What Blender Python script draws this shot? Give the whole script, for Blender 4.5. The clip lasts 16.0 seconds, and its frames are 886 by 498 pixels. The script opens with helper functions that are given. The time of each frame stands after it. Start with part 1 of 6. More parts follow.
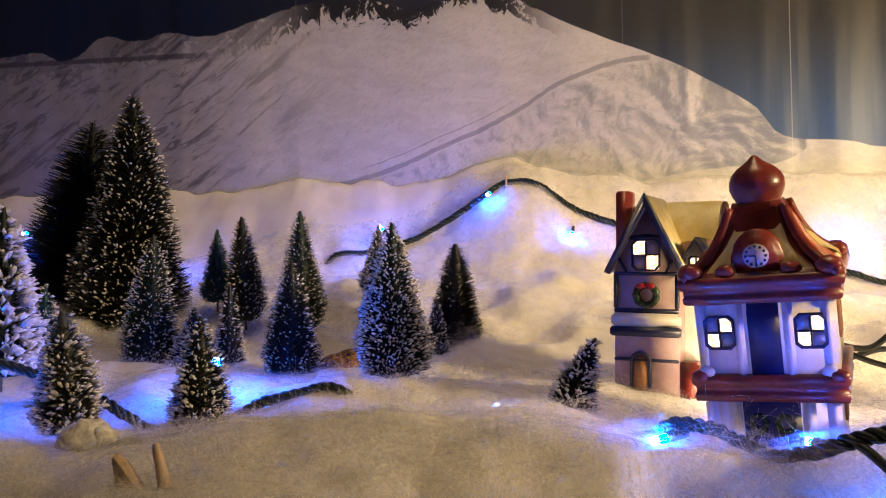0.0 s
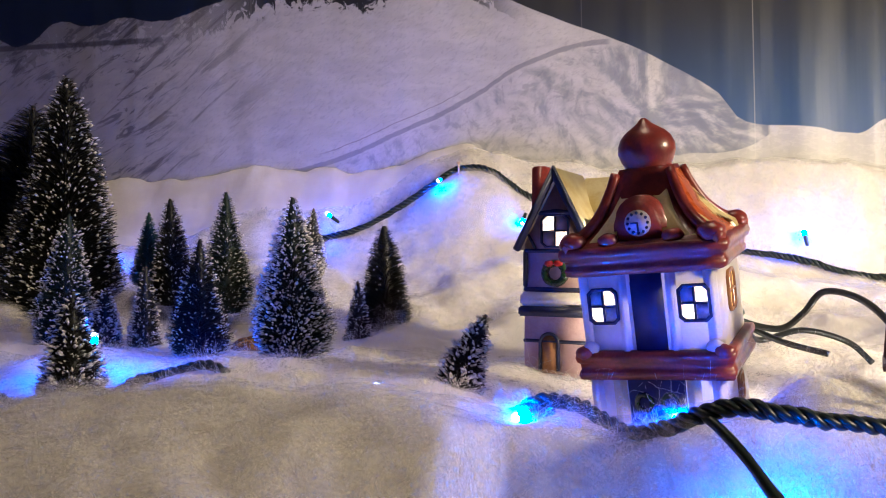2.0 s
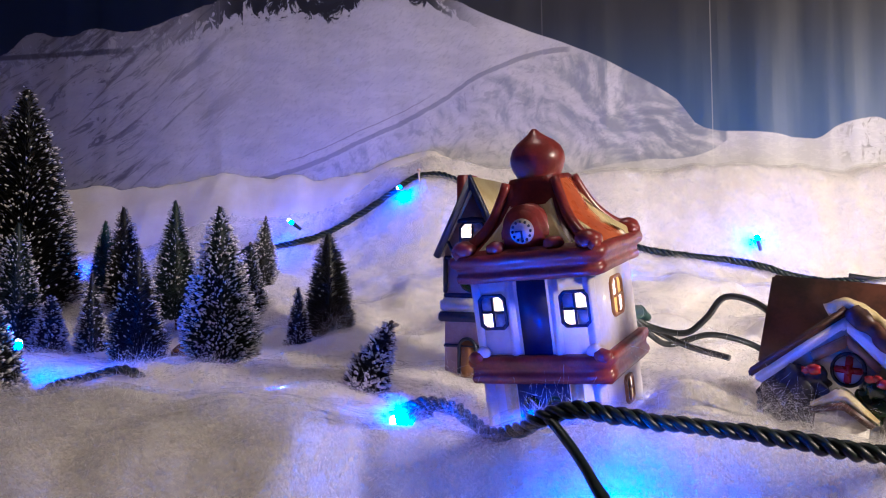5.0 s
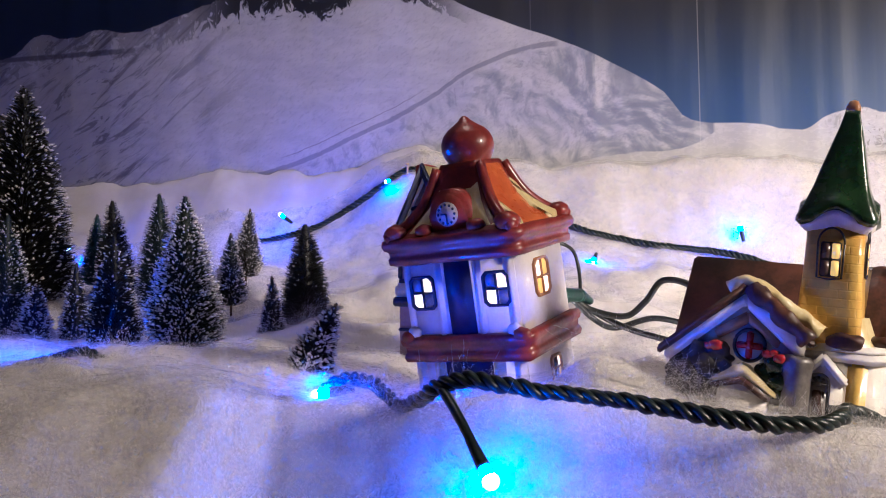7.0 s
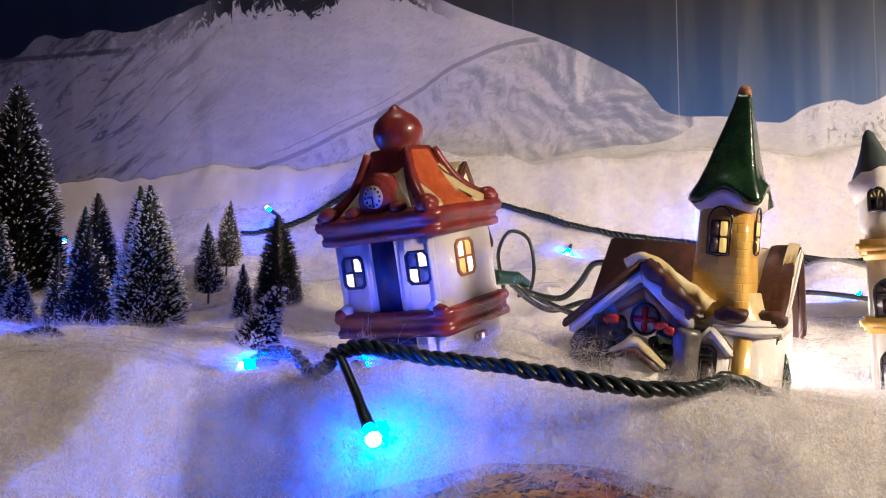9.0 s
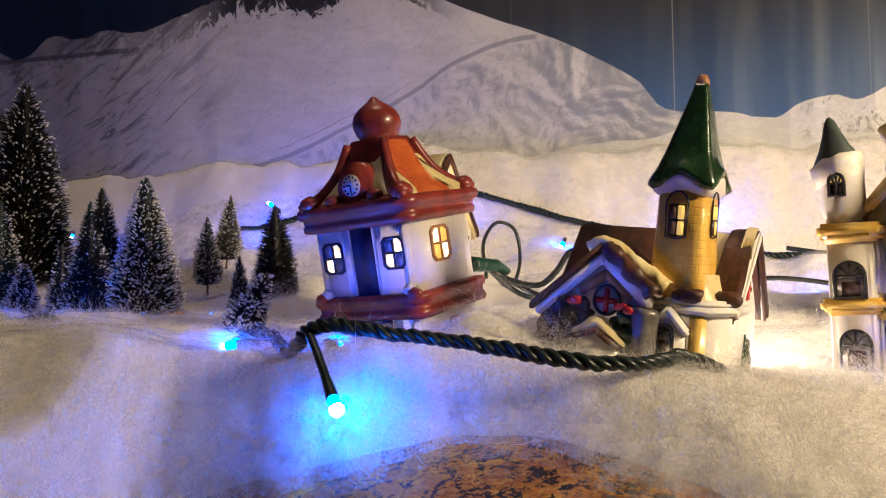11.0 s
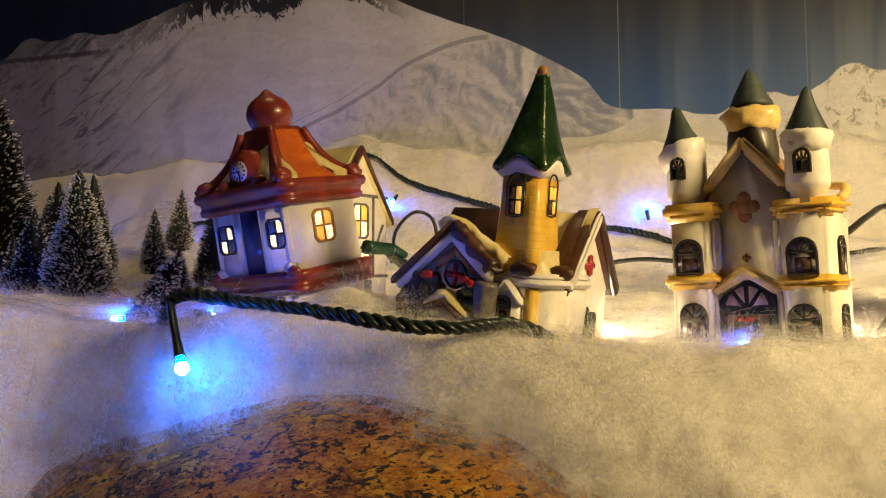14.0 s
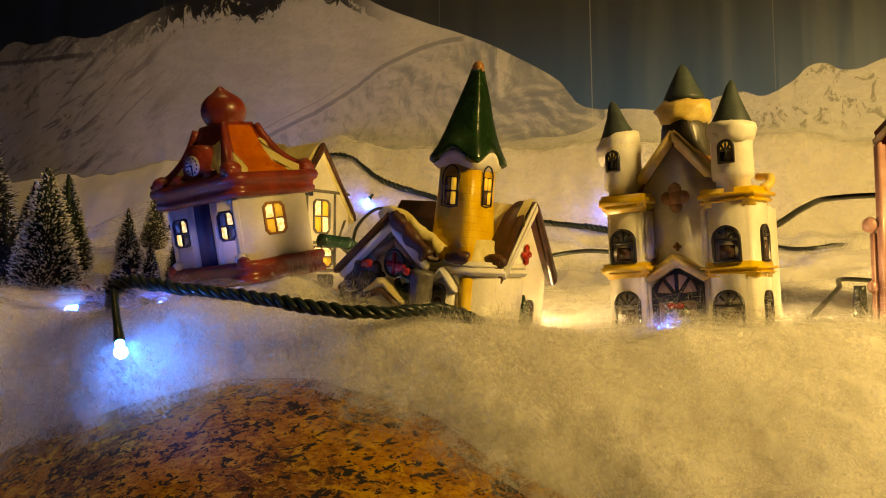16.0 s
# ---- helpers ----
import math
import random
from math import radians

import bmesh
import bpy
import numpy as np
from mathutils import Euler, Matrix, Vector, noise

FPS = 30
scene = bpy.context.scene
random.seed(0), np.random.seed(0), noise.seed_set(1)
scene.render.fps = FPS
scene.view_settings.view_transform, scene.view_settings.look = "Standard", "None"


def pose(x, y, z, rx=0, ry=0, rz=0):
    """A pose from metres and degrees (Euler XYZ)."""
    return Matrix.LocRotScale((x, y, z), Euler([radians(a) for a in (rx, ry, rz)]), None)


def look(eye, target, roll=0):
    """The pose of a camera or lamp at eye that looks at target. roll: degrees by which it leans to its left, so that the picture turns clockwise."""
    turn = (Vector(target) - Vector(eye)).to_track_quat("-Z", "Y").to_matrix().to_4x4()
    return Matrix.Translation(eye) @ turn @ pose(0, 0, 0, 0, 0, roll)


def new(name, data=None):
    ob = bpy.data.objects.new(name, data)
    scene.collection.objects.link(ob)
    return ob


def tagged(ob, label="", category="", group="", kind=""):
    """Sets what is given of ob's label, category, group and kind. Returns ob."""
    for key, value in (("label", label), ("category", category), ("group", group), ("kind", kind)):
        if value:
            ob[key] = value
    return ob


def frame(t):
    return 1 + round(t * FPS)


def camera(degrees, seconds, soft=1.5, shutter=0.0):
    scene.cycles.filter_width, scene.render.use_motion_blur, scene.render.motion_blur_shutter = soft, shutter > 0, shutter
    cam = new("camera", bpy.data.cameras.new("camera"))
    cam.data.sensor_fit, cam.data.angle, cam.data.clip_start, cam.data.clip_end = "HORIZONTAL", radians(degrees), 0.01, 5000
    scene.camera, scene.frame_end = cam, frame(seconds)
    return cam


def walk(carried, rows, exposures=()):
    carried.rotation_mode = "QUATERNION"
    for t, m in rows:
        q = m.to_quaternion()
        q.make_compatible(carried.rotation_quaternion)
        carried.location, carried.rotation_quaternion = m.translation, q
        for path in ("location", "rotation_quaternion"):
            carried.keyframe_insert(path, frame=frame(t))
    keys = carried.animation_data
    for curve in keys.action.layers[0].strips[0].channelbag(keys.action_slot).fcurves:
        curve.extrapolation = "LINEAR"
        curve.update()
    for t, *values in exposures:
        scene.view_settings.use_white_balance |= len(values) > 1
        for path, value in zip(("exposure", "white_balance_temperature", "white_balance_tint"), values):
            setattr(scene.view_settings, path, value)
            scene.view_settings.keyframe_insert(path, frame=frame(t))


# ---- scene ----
cam = camera(57.9, 16.0, soft=1.0)
METRES, EYE, TILT, LEAN, TURN = 0.4, 0.12, 1.5, 0.8, 0.0
ROWS = [
    (0.0, 0.0, 0.0, 0.0, 0.0, 0.0, -0.0),
    (0.5, 0.0249, 0.0213, -0.0129, 0.24, 0.02, -0.05),
    (1.0, 0.0614, 0.0412, -0.025, 0.43, 0.02, -0.12),
    (1.5, 0.1055, 0.0596, -0.0351, 0.64, 0.08, -0.19),
    (2.0, 0.1721, 0.0617, -0.0418, 0.71, 0.17, -0.23),
    (2.5, 0.2268, 0.0427, -0.0386, 0.68, 0.27, -0.21),
    (3.0, 0.2523, 0.0278, -0.0255, 0.7, 0.41, -0.27),
    (3.5, 0.2628, 0.0395, -0.0281, 0.62, 0.44, -0.09),
    (6.0, 0.3716, 0.0179, -0.0476, 2.33, 0.51, -0.02),
    (6.5, 0.4077, 0.0067, -0.0543, 2.96, 0.5, 0.04),
    (7.0, 0.4392, 0.0046, -0.059, 3.52, 0.48, 0.17),
    (7.5, 0.4646, 0.0048, -0.0679, 3.96, 0.52, -0.03),
    (8.0, 0.5016, -0.0152, -0.0706, 4.4, 0.56, 0.09),
    (8.5, 0.5413, -0.0352, -0.0739, 4.85, 0.57, 0.19),
    (9.0, 0.5673, -0.0358, -0.0842, 5.22, 0.51, 0.13),
    (11.5, 0.6462, -0.0709, -0.1113, 6.55, 0.61, 0.2),
    (12.0, 0.6787, -0.0695, -0.1205, 6.72, 0.68, 0.16),
    (12.5, 0.7256, -0.0734, -0.1227, 6.91, 0.71, 0.12),
    (13.0, 0.7782, -0.0952, -0.1249, 7.07, 0.76, 0.14),
    (13.5, 0.8062, -0.1142, -0.1315, 7.2, 0.78, 0.25),
    (14.0, 0.8177, -0.1219, -0.137, 7.17, 0.83, 0.16),
    (14.5, 0.8247, -0.121, -0.1457, 7.18, 0.96, 0.15),
    (15.0, 0.8426, -0.1184, -0.1509, 7.19, 1.07, 0.18),
    (15.5, 0.8723, -0.1294, -0.1552, 7.12, 1.15, 0.18),
    (16.0, 0.898, -0.1437, -0.157, 7.14, 1.17, 0.31),
]
EXPOSURES = [(0.0, 0.58, 6100, 12), (1.5, 0.62, 5200, 13), (3.0, 0.46, 4550, 25), (6.5, 0.35, 4450, 27), (9.0, 0.27, 4700, 25), (12.5, 0.12, 5500, 8), (14.5, -0.28, 7400, 0), (16.0, -0.50, 11000, -6)]
walk(cam, [(t, pose(0, 0, EYE, TILT, LEAN, TURN) @ pose(METRES * x, METRES * y, METRES * z, 90 + pitch, roll, yaw)) for t, x, y, z, yaw, pitch, roll in ROWS], EXPOSURES)

# ---- light: a warm room lamp to the side, a dim overhead fill, blue LEDs, warm bulbs in the houses ----
world = bpy.data.worlds.new("room")
world.use_nodes = True
world.node_tree.nodes["Background"].inputs[0].default_value = (0.5, 0.4, 0.3, 1)
world.node_tree.nodes["Background"].inputs[1].default_value = 0.02
scene.world = world


def area_lamp(name, eye, target, size, power, colour, spread=180):
    lamp = bpy.data.lights.new(name, "AREA")
    lamp.shape, lamp.size, lamp.energy, lamp.color, lamp.spread = "DISK", size, power, colour, radians(spread)
    ob = new(name, lamp)
    ob.matrix_world = look(eye, target)
    return ob


def point_lamp(name, place, power, colour, radius=0.002):
    lamp = bpy.data.lights.new(name, "POINT")
    lamp.energy, lamp.color, lamp.shadow_soft_size = power, colour, radius
    ob = new(name, lamp)
    ob.location = place
    return ob


WARM = (1.0, 0.70, 0.32)
area_lamp("room_lamp", (0.96, -0.02, 0.40), (0.62, 0.52, 0.10), 0.16, 4.2, WARM, 96)
# unseen overhead fill, added for the room's ambient light
area_lamp("overhead_fill", (0.10, 0.45, 1.5), (0.1, 0.70, 0.1), 0.4, 2.6, (1.0, 0.69, 0.34))
BULB_POWER = 0.62

# ---- materials ----


class Nodes:
    """Short hand for a node tree."""

    def __init__(self, name):
        self.mat = bpy.data.materials.new(name)
        self.mat.use_nodes = True
        self.tree = self.mat.node_tree
        self.bsdf = self.tree.nodes["Principled BSDF"]

    def node(self, kind):
        return self.tree.nodes.new(kind)

    def link(self, a, socket):
        if hasattr(a, "is_linked"):
            self.tree.links.new(a, socket)
        else:
            socket.default_value = a

    def math(self, op, a, b=0.0, c=0.0, clamp=False):
        n = self.node("ShaderNodeMath")
        n.operation, n.use_clamp = op, clamp
        for i, v in enumerate((a, b, c)):
            self.link(v, n.inputs[i])
        return n.outputs[0]

    def step(self, v, lo, hi):
        n = self.node("ShaderNodeMapRange")
        n.interpolation_type = "SMOOTHSTEP"
        self.link(v, n.inputs["Value"])
        n.inputs["From Min"].default_value, n.inputs["From Max"].default_value = min(lo, hi), max(lo, hi)
        if lo > hi:
            n.inputs["To Min"].default_value, n.inputs["To Max"].default_value = 1.0, 0.0
        return n.outputs["Result"]

    def mix(self, f, a, b):
        n = self.node("ShaderNodeMix")
        n.data_type = "RGBA"
        self.link(f, n.inputs[0])
        for v, i in ((a, 6), (b, 7)):
            self.link((*v, 1) if isinstance(v, tuple) else v, n.inputs[i])
        return n.outputs[2]

    def position(self, kind="Object"):
        return self.node("ShaderNodeTexCoord").outputs[kind]

    def noise(self, scale, detail=4.0, rough=0.55, vec=None, warp=0.0):
        n = self.node("ShaderNodeTexNoise")
        self.link(self.position() if vec is None else vec, n.inputs["Vector"])
        n.inputs["Scale"].default_value, n.inputs["Detail"].default_value = scale, detail
        n.inputs["Roughness"].default_value, n.inputs["Distortion"].default_value = rough, warp
        return n.outputs[0]

    def stretch(self, vec, scale, turn=0.0):
        if turn:
            first = self.node("ShaderNodeMapping")
            self.link(vec, first.inputs[0])
            first.inputs["Rotation"].default_value = (0, radians(turn), 0)
            vec = first.outputs[0]
        n = self.node("ShaderNodeMapping")
        self.link(vec, n.inputs[0])
        n.inputs["Scale"].default_value = scale
        return n.outputs[0]

    def bump(self, height, strength, distance):
        n = self.node("ShaderNodeBump")
        n.inputs["Strength"].default_value, n.inputs["Distance"].default_value = strength, distance
        self.link(height, n.inputs["Height"])
        self.tree.links.new(n.outputs[0], self.bsdf.inputs["Normal"])

    def curve(self, x, points, lo, hi):
        """A height read off a line of (x, height) points."""
        x0, x1 = points[0][0], points[-1][0]
        n = self.node("ShaderNodeFloatCurve")
        line = n.mapping.curves[0]
        for i, (px, pz) in enumerate(points):
            at = ((px - x0) / (x1 - x0), (pz - lo) / (hi - lo))
            if i in (0, len(points) - 1):
                line.points[0 if i == 0 else -1].location = at
            else:
                line.points.new(*at)
        n.mapping.update()
        self.link(self.math("DIVIDE", self.math("SUBTRACT", x, x0), x1 - x0, clamp=True), n.inputs["Value"])
        return self.math("ADD", self.math("MULTIPLY", n.outputs[0], hi - lo), lo)

    def set(self, **values):
        names = {"colour": "Base Color", "rough": "Roughness", "metal": "Metallic", "coat": "Coat Weight", "sss": "Subsurface Weight",
                 "sheen": "Sheen Weight", "glow": "Emission Color", "power": "Emission Strength", "through": "Transmission Weight", "spec": "Specular IOR Level"}
        for key, value in values.items():
            self.link((*value, 1) if isinstance(value, tuple) else value, self.bsdf.inputs[names[key]])
        return self


def glaze(name, colour, dark=None, rough=0.32, coat=0.35, sss=0.0):
    """Hand-painted glazed ceramic: pooled paint, thin spots, dimples."""
    n = Nodes(name)
    dark = dark or tuple(c * 0.62 for c in colour)
    pooled = n.noise(70, 3)
    fine = n.noise(600, 2)
    f = n.step(n.math("ADD", n.math("MULTIPLY", pooled, 0.75), n.math("MULTIPLY", fine, 0.25)), 0.36, 0.66)
    n.set(colour=n.mix(f, dark, colour), rough=n.math("ADD", n.math("MULTIPLY", n.noise(120, 2), 0.25), rough - 0.05), coat=coat * 0.6)
    n.bsdf.inputs["Coat Roughness"].default_value = 0.12
    if sss:
        n.set(sss=sss)
        n.bsdf.inputs["Subsurface Radius"].default_value = (0.003, 0.002, 0.0012)
        n.bsdf.inputs["Subsurface Scale"].default_value = 1.0
    n.bump(n.noise(160, 3), 0.25, 0.0012)
    return n.mat


def glowing(name, colour, power):
    n = Nodes(name)
    n.set(colour=colour, glow=colour, power=power, rough=0.4)
    return n.mat


WHITE = glaze("white_glaze", (0.86, 0.83, 0.77), (0.76, 0.71, 0.62), 0.42, 0.2)
CREAM = glaze("cream_glaze", (0.80, 0.71, 0.40), (0.66, 0.53, 0.22), 0.3, 0.35)
RUST = glaze("rust_red_glaze", (0.29, 0.040, 0.026), (0.15, 0.020, 0.015), 0.27, 0.5)
ORANGE = glaze("orange_glaze", (0.66, 0.17, 0.025), (0.48, 0.09, 0.014), 0.22, 0.8)
NAVY = glaze("navy_paint", (0.022, 0.028, 0.085), None, 0.3)
BROWN = glaze("brown_glaze", (0.120, 0.042, 0.020), (0.036, 0.014, 0.008), 0.42, 0.12)
GREEN = glaze("dark_green_glaze", (0.02, 0.062, 0.016), (0.008, 0.026, 0.008), 0.18, 0.9)
SLATE = glaze("slate_green_glaze", (0.050, 0.072, 0.068), (0.028, 0.040, 0.040), 0.5, 0.12)
OCHRE = glaze("ochre_glaze", (0.84, 0.52, 0.075), (0.64, 0.33, 0.04), 0.32, 0.4)
YELLOW = glaze("yellow_glaze", (0.84, 0.58, 0.09), (0.74, 0.42, 0.04), 0.28, 0.5)
ROSE = glaze("rose_plaster_glaze", (0.52, 0.37, 0.36), (0.42, 0.27, 0.26), 0.4, 0.2)
PINK = glaze("pink_glaze", (0.45, 0.25, 0.23), (0.33, 0.16, 0.14))
RED = glaze("red_glaze", (0.55, 0.02, 0.015), None, 0.2, 0.8)
GREY = glaze("grey_glaze", (0.22, 0.20, 0.18), (0.08, 0.07, 0.065))
TAN = glaze("tan_glaze", (0.50, 0.25, 0.09), (0.34, 0.15, 0.05))
INK = glaze("black_paint", (0.022, 0.018, 0.020), None, 0.3)
COCOA = glaze("cocoa_pane", (0.10, 0.055, 0.040), (0.06, 0.032, 0.024), 0.2, 0.5)
STRAW = glaze("straw_glaze", (0.84, 0.66, 0.28), (0.70, 0.47, 0.13), 0.34, 0.35)
BLACKISH = glaze("blackish_glaze", (0.060, 0.050, 0.038), (0.018, 0.016, 0.013), 0.4, 0.25)
MAUVE = glaze("mauve_glaze", (0.42, 0.30, 0.30), (0.30, 0.20, 0.20), 0.35, 0.25)
SHRUB = glaze("dark_shrub_glaze", (0.085, 0.075, 0.070), (0.018, 0.016, 0.016), 0.5, 0.15)
courses = Nodes("ochre_brick_glaze")
brick = courses.node("ShaderNodeTexBrick")
spot = courses.node("ShaderNodeSeparateXYZ")
courses.link(courses.position(), spot.inputs[0])
flat = courses.node("ShaderNodeCombineXYZ")
courses.link(courses.math("ADD", spot.outputs[0], spot.outputs[1]), flat.inputs[0])
courses.link(spot.outputs[2], flat.inputs[1])
courses.link(flat.outputs[0], brick.inputs["Vector"])
for key, value in (("Scale", 1.0), ("Mortar Size", 0.00035), ("Mortar Smooth", 0.6), ("Brick Width", 0.0075), ("Row Height", 0.0036)):
    brick.inputs[key].default_value = value
tone = courses.step(courses.noise(80, 3), 0.35, 0.65)
courses.set(colour=courses.mix(courses.math("MULTIPLY", brick.outputs["Fac"], 0.14), courses.mix(tone, (0.74, 0.42, 0.05), (0.86, 0.56, 0.085)), (0.55, 0.28, 0.03)), rough=0.3, coat=0.2)
courses.bump(courses.math("ADD", courses.math("MULTIPLY", brick.outputs["Fac"], -0.4), courses.noise(160, 3)), 0.4, 0.0012)
COURSES = courses.mat
PALE = glaze("pale_pane", (0.55, 0.50, 0.48), None, 0.15)
AMBER = glowing("amber_pane", (1.0, 0.58, 0.10), 0.55)
lit = Nodes("lit_pane")
patchy = lit.step(lit.noise(330, 3, 0.6), 0.40, 0.62)
lit.set(colour=(0.8, 0.6, 0.35), rough=0.4, glow=lit.mix(patchy, (0.55, 0.30, 0.12), (1.0, 0.82, 0.55)), power=2.2)
LIT = lit.mat
LED_GLOW = glowing("led_glow", (0.005, 0.110, 1.0), 1700.0)
LED_STEM = glowing("led_glow_stem", (0.005, 0.140, 1.0), 1500.0)
LED_BRIGHT = glowing("led_glow_bright", (0.005, 0.095, 1.0), 800.0)
LED_DIM = glowing("led_glow_dim", (0.005, 0.075, 1.0), 800.0)
# white glow that imitates the overexposed centre of a blue LED
LED_GLARE = glowing("led_glare", (0.75, 0.92, 1.0), 9.0)


def cable_material(name, colour, rough):
    n = Nodes(name)
    f = n.step(n.noise(300, 3), 0.4, 0.7)
    n.set(colour=n.mix(f, colour, tuple(c * 2.2 for c in colour)), rough=rough)
    n.bump(n.noise(900, 2), 0.2, 0.0004)
    return n.mat


CABLE = cable_material("dark_green_cable", (0.006, 0.012, 0.010), 0.36)
BLACK = cable_material("black_cable", (0.012, 0.014, 0.012), 0.35)
SOCKET = cable_material("green_socket", (0.005, 0.024, 0.015), 0.35)

cotton = Nodes("cotton_wool")
mottle = cotton.step(cotton.noise(28, 5, 0.6), 0.32, 0.72)
cotton.set(colour=cotton.mix(mottle, (0.76, 0.72, 0.67), (0.85, 0.82, 0.79)), rough=1.0, sss=0.7, sheen=0.3, spec=0.1)
cotton.bsdf.inputs["Subsurface Radius"].default_value = (0.014, 0.014, 0.016)
cotton.bsdf.inputs["Subsurface Scale"].default_value = 1.0
strands = cotton.noise(520, 6, 0.8, None, 2.5)
cotton.bump(cotton.math("ADD", strands, cotton.noise(130, 4, 0.6, None, 1.0)), 0.32, 0.0025)
COTTON = cotton.mat


def fuzz(name, lo, hi, most):
    """Thin airy outer cotton: tangled strands with gaps between them."""
    n = Nodes(name)
    n.set(colour=(0.90, 0.88, 0.86), rough=1.0, sheen=0.3, spec=0.05)
    strands = n.math("ADD", n.math("MULTIPLY", n.noise(260, 6, 0.75, None, 3.0), 0.62), n.math("MULTIPLY", n.noise(70, 3, 0.6, None, 0.8), 0.38))
    thin = n.math("MULTIPLY", n.step(strands, lo, hi), most)
    n.link(thin, n.bsdf.inputs["Alpha"])
    return n.mat


FAR_FUZZ = fuzz("cotton_fuzz_far", 0.25, 0.80, 0.45)
FUZZ = [fuzz("cotton_fuzz_inner", 0.40, 0.60, 0.46), fuzz("cotton_fuzz_middle", 0.42, 0.62, 0.34), fuzz("cotton_fuzz_outer", 0.44, 0.64, 0.24)]

fibre = Nodes("cotton_fibre")
fibre.set(colour=(0.95, 0.93, 0.90), rough=0.35, spec=0.8)
clear = fibre.node("ShaderNodeBsdfTranslucent")
clear.inputs[0].default_value = (0.9, 0.88, 0.86, 1)
both = fibre.node("ShaderNodeMixShader")
both.inputs[0].default_value = 0.45
fibre.tree.links.new(fibre.bsdf.outputs[0], both.inputs[1])
fibre.tree.links.new(clear.outputs[0], both.inputs[2])
fibre.tree.links.new(both.outputs[0], fibre.tree.nodes["Material Output"].inputs[0])
FIBRE = fibre.mat


def needles(name, colour):
    n = Nodes(name)
    island = n.node("ShaderNodeNewGeometry").outputs["Random Per Island"]
    n.set(colour=n.mix(island, tuple(c * 0.45 for c in colour), tuple(c * 1.5 for c in colour)), rough=0.5)
    return n.mat


NEEDLE = needles("green_bristle", (0.014, 0.028, 0.018))
NEEDLE_TEAL = needles("teal_bristle", (0.012, 0.06, 0.048))
NEEDLE_BLACK = needles("blackish_bristle", (0.012, 0.013, 0.010))
NEEDLE_GREY = needles("grey_bristle", (0.07, 0.075, 0.07))
frost = Nodes("flock_snow")
frost.set(colour=frost.mix(frost.step(frost.noise(400, 2), 0.35, 0.65), (0.55, 0.52, 0.46), (0.86, 0.84, 0.80)), rough=0.9)
FROST = frost.mat
bark = Nodes("twisted_wire")
bark.set(colour=bark.mix(bark.step(bark.noise(300), 0.4, 0.6), (0.10, 0.06, 0.03), (0.2, 0.13, 0.07)), rough=0.6)
WIRE = bark.mat

rock = Nodes("rock_print_paper")
lie = rock.stretch(rock.position(), (0.55, 1.0, 1.0))
patch = rock.noise(34, 4, 0.65)
flame = rock.noise(150, 5, 0.7, lie, 0.8)
grain = rock.noise(620, 4, 0.75, lie)
stone = rock.mix(rock.step(patch, 0.36, 0.64), (0.13, 0.040, 0.010), (0.42, 0.170, 0.014))
stone = rock.mix(rock.math("MULTIPLY", rock.step(flame, 0.50, 0.62), 0.85), stone, (0.58, 0.32, 0.030))
stone = rock.mix(rock.math("MULTIPLY", rock.step(grain, 0.52, 0.64), 0.6), stone, (0.50, 0.30, 0.07))
stone = rock.mix(rock.math("MULTIPLY", rock.step(grain, 0.47, 0.37), 0.8), stone, (0.09, 0.034, 0.012))
specks = rock.math("ADD", rock.math("MULTIPLY", rock.noise(230, 4, 0.65, lie, 0.7), 0.62), rock.math("MULTIPLY", rock.noise(520, 3, 0.6, lie, 0.6), 0.38))
stone = rock.mix(rock.step(specks, 0.460, 0.440), stone, (0.014, 0.011, 0.010))
blot = rock.math("ADD", rock.math("MULTIPLY", rock.noise(75, 5, 0.7, lie, 1.0), 0.7), rock.math("MULTIPLY", grain, 0.3))
stone = rock.mix(rock.step(blot, 0.440, 0.418), stone, (0.022, 0.017, 0.016))
rock.set(colour=stone, rough=0.6, spec=0.3)
rock.bump(rock.math("ADD", rock.noise(45, 3), rock.math("MULTIPLY", rock.noise(420, 3), 0.12)), 0.35, 0.004)
ROCK = rock.mat


def plain(name, a, b, scale, rough, bump=0.1):
    n = Nodes(name)
    n.set(colour=n.mix(n.step(n.noise(scale, 5), 0.3, 0.7), a, b), rough=rough)
    n.bump(n.noise(scale * 12, 3), bump, 0.002)
    return n.mat


WALL = plain("wall_paint", (0.46, 0.40, 0.33), (0.52, 0.46, 0.38), 2.0, 0.85)
CEILING = plain("ceiling_paint", (0.70, 0.66, 0.60), (0.76, 0.72, 0.66), 2.0, 0.9)
OAK = plain("oak_wood", (0.22, 0.12, 0.05), (0.34, 0.20, 0.09), 6.0, 0.4)
PLASTER = glaze("cream_plastic", (0.72, 0.55, 0.34), (0.60, 0.42, 0.24), 0.4, 0.2)

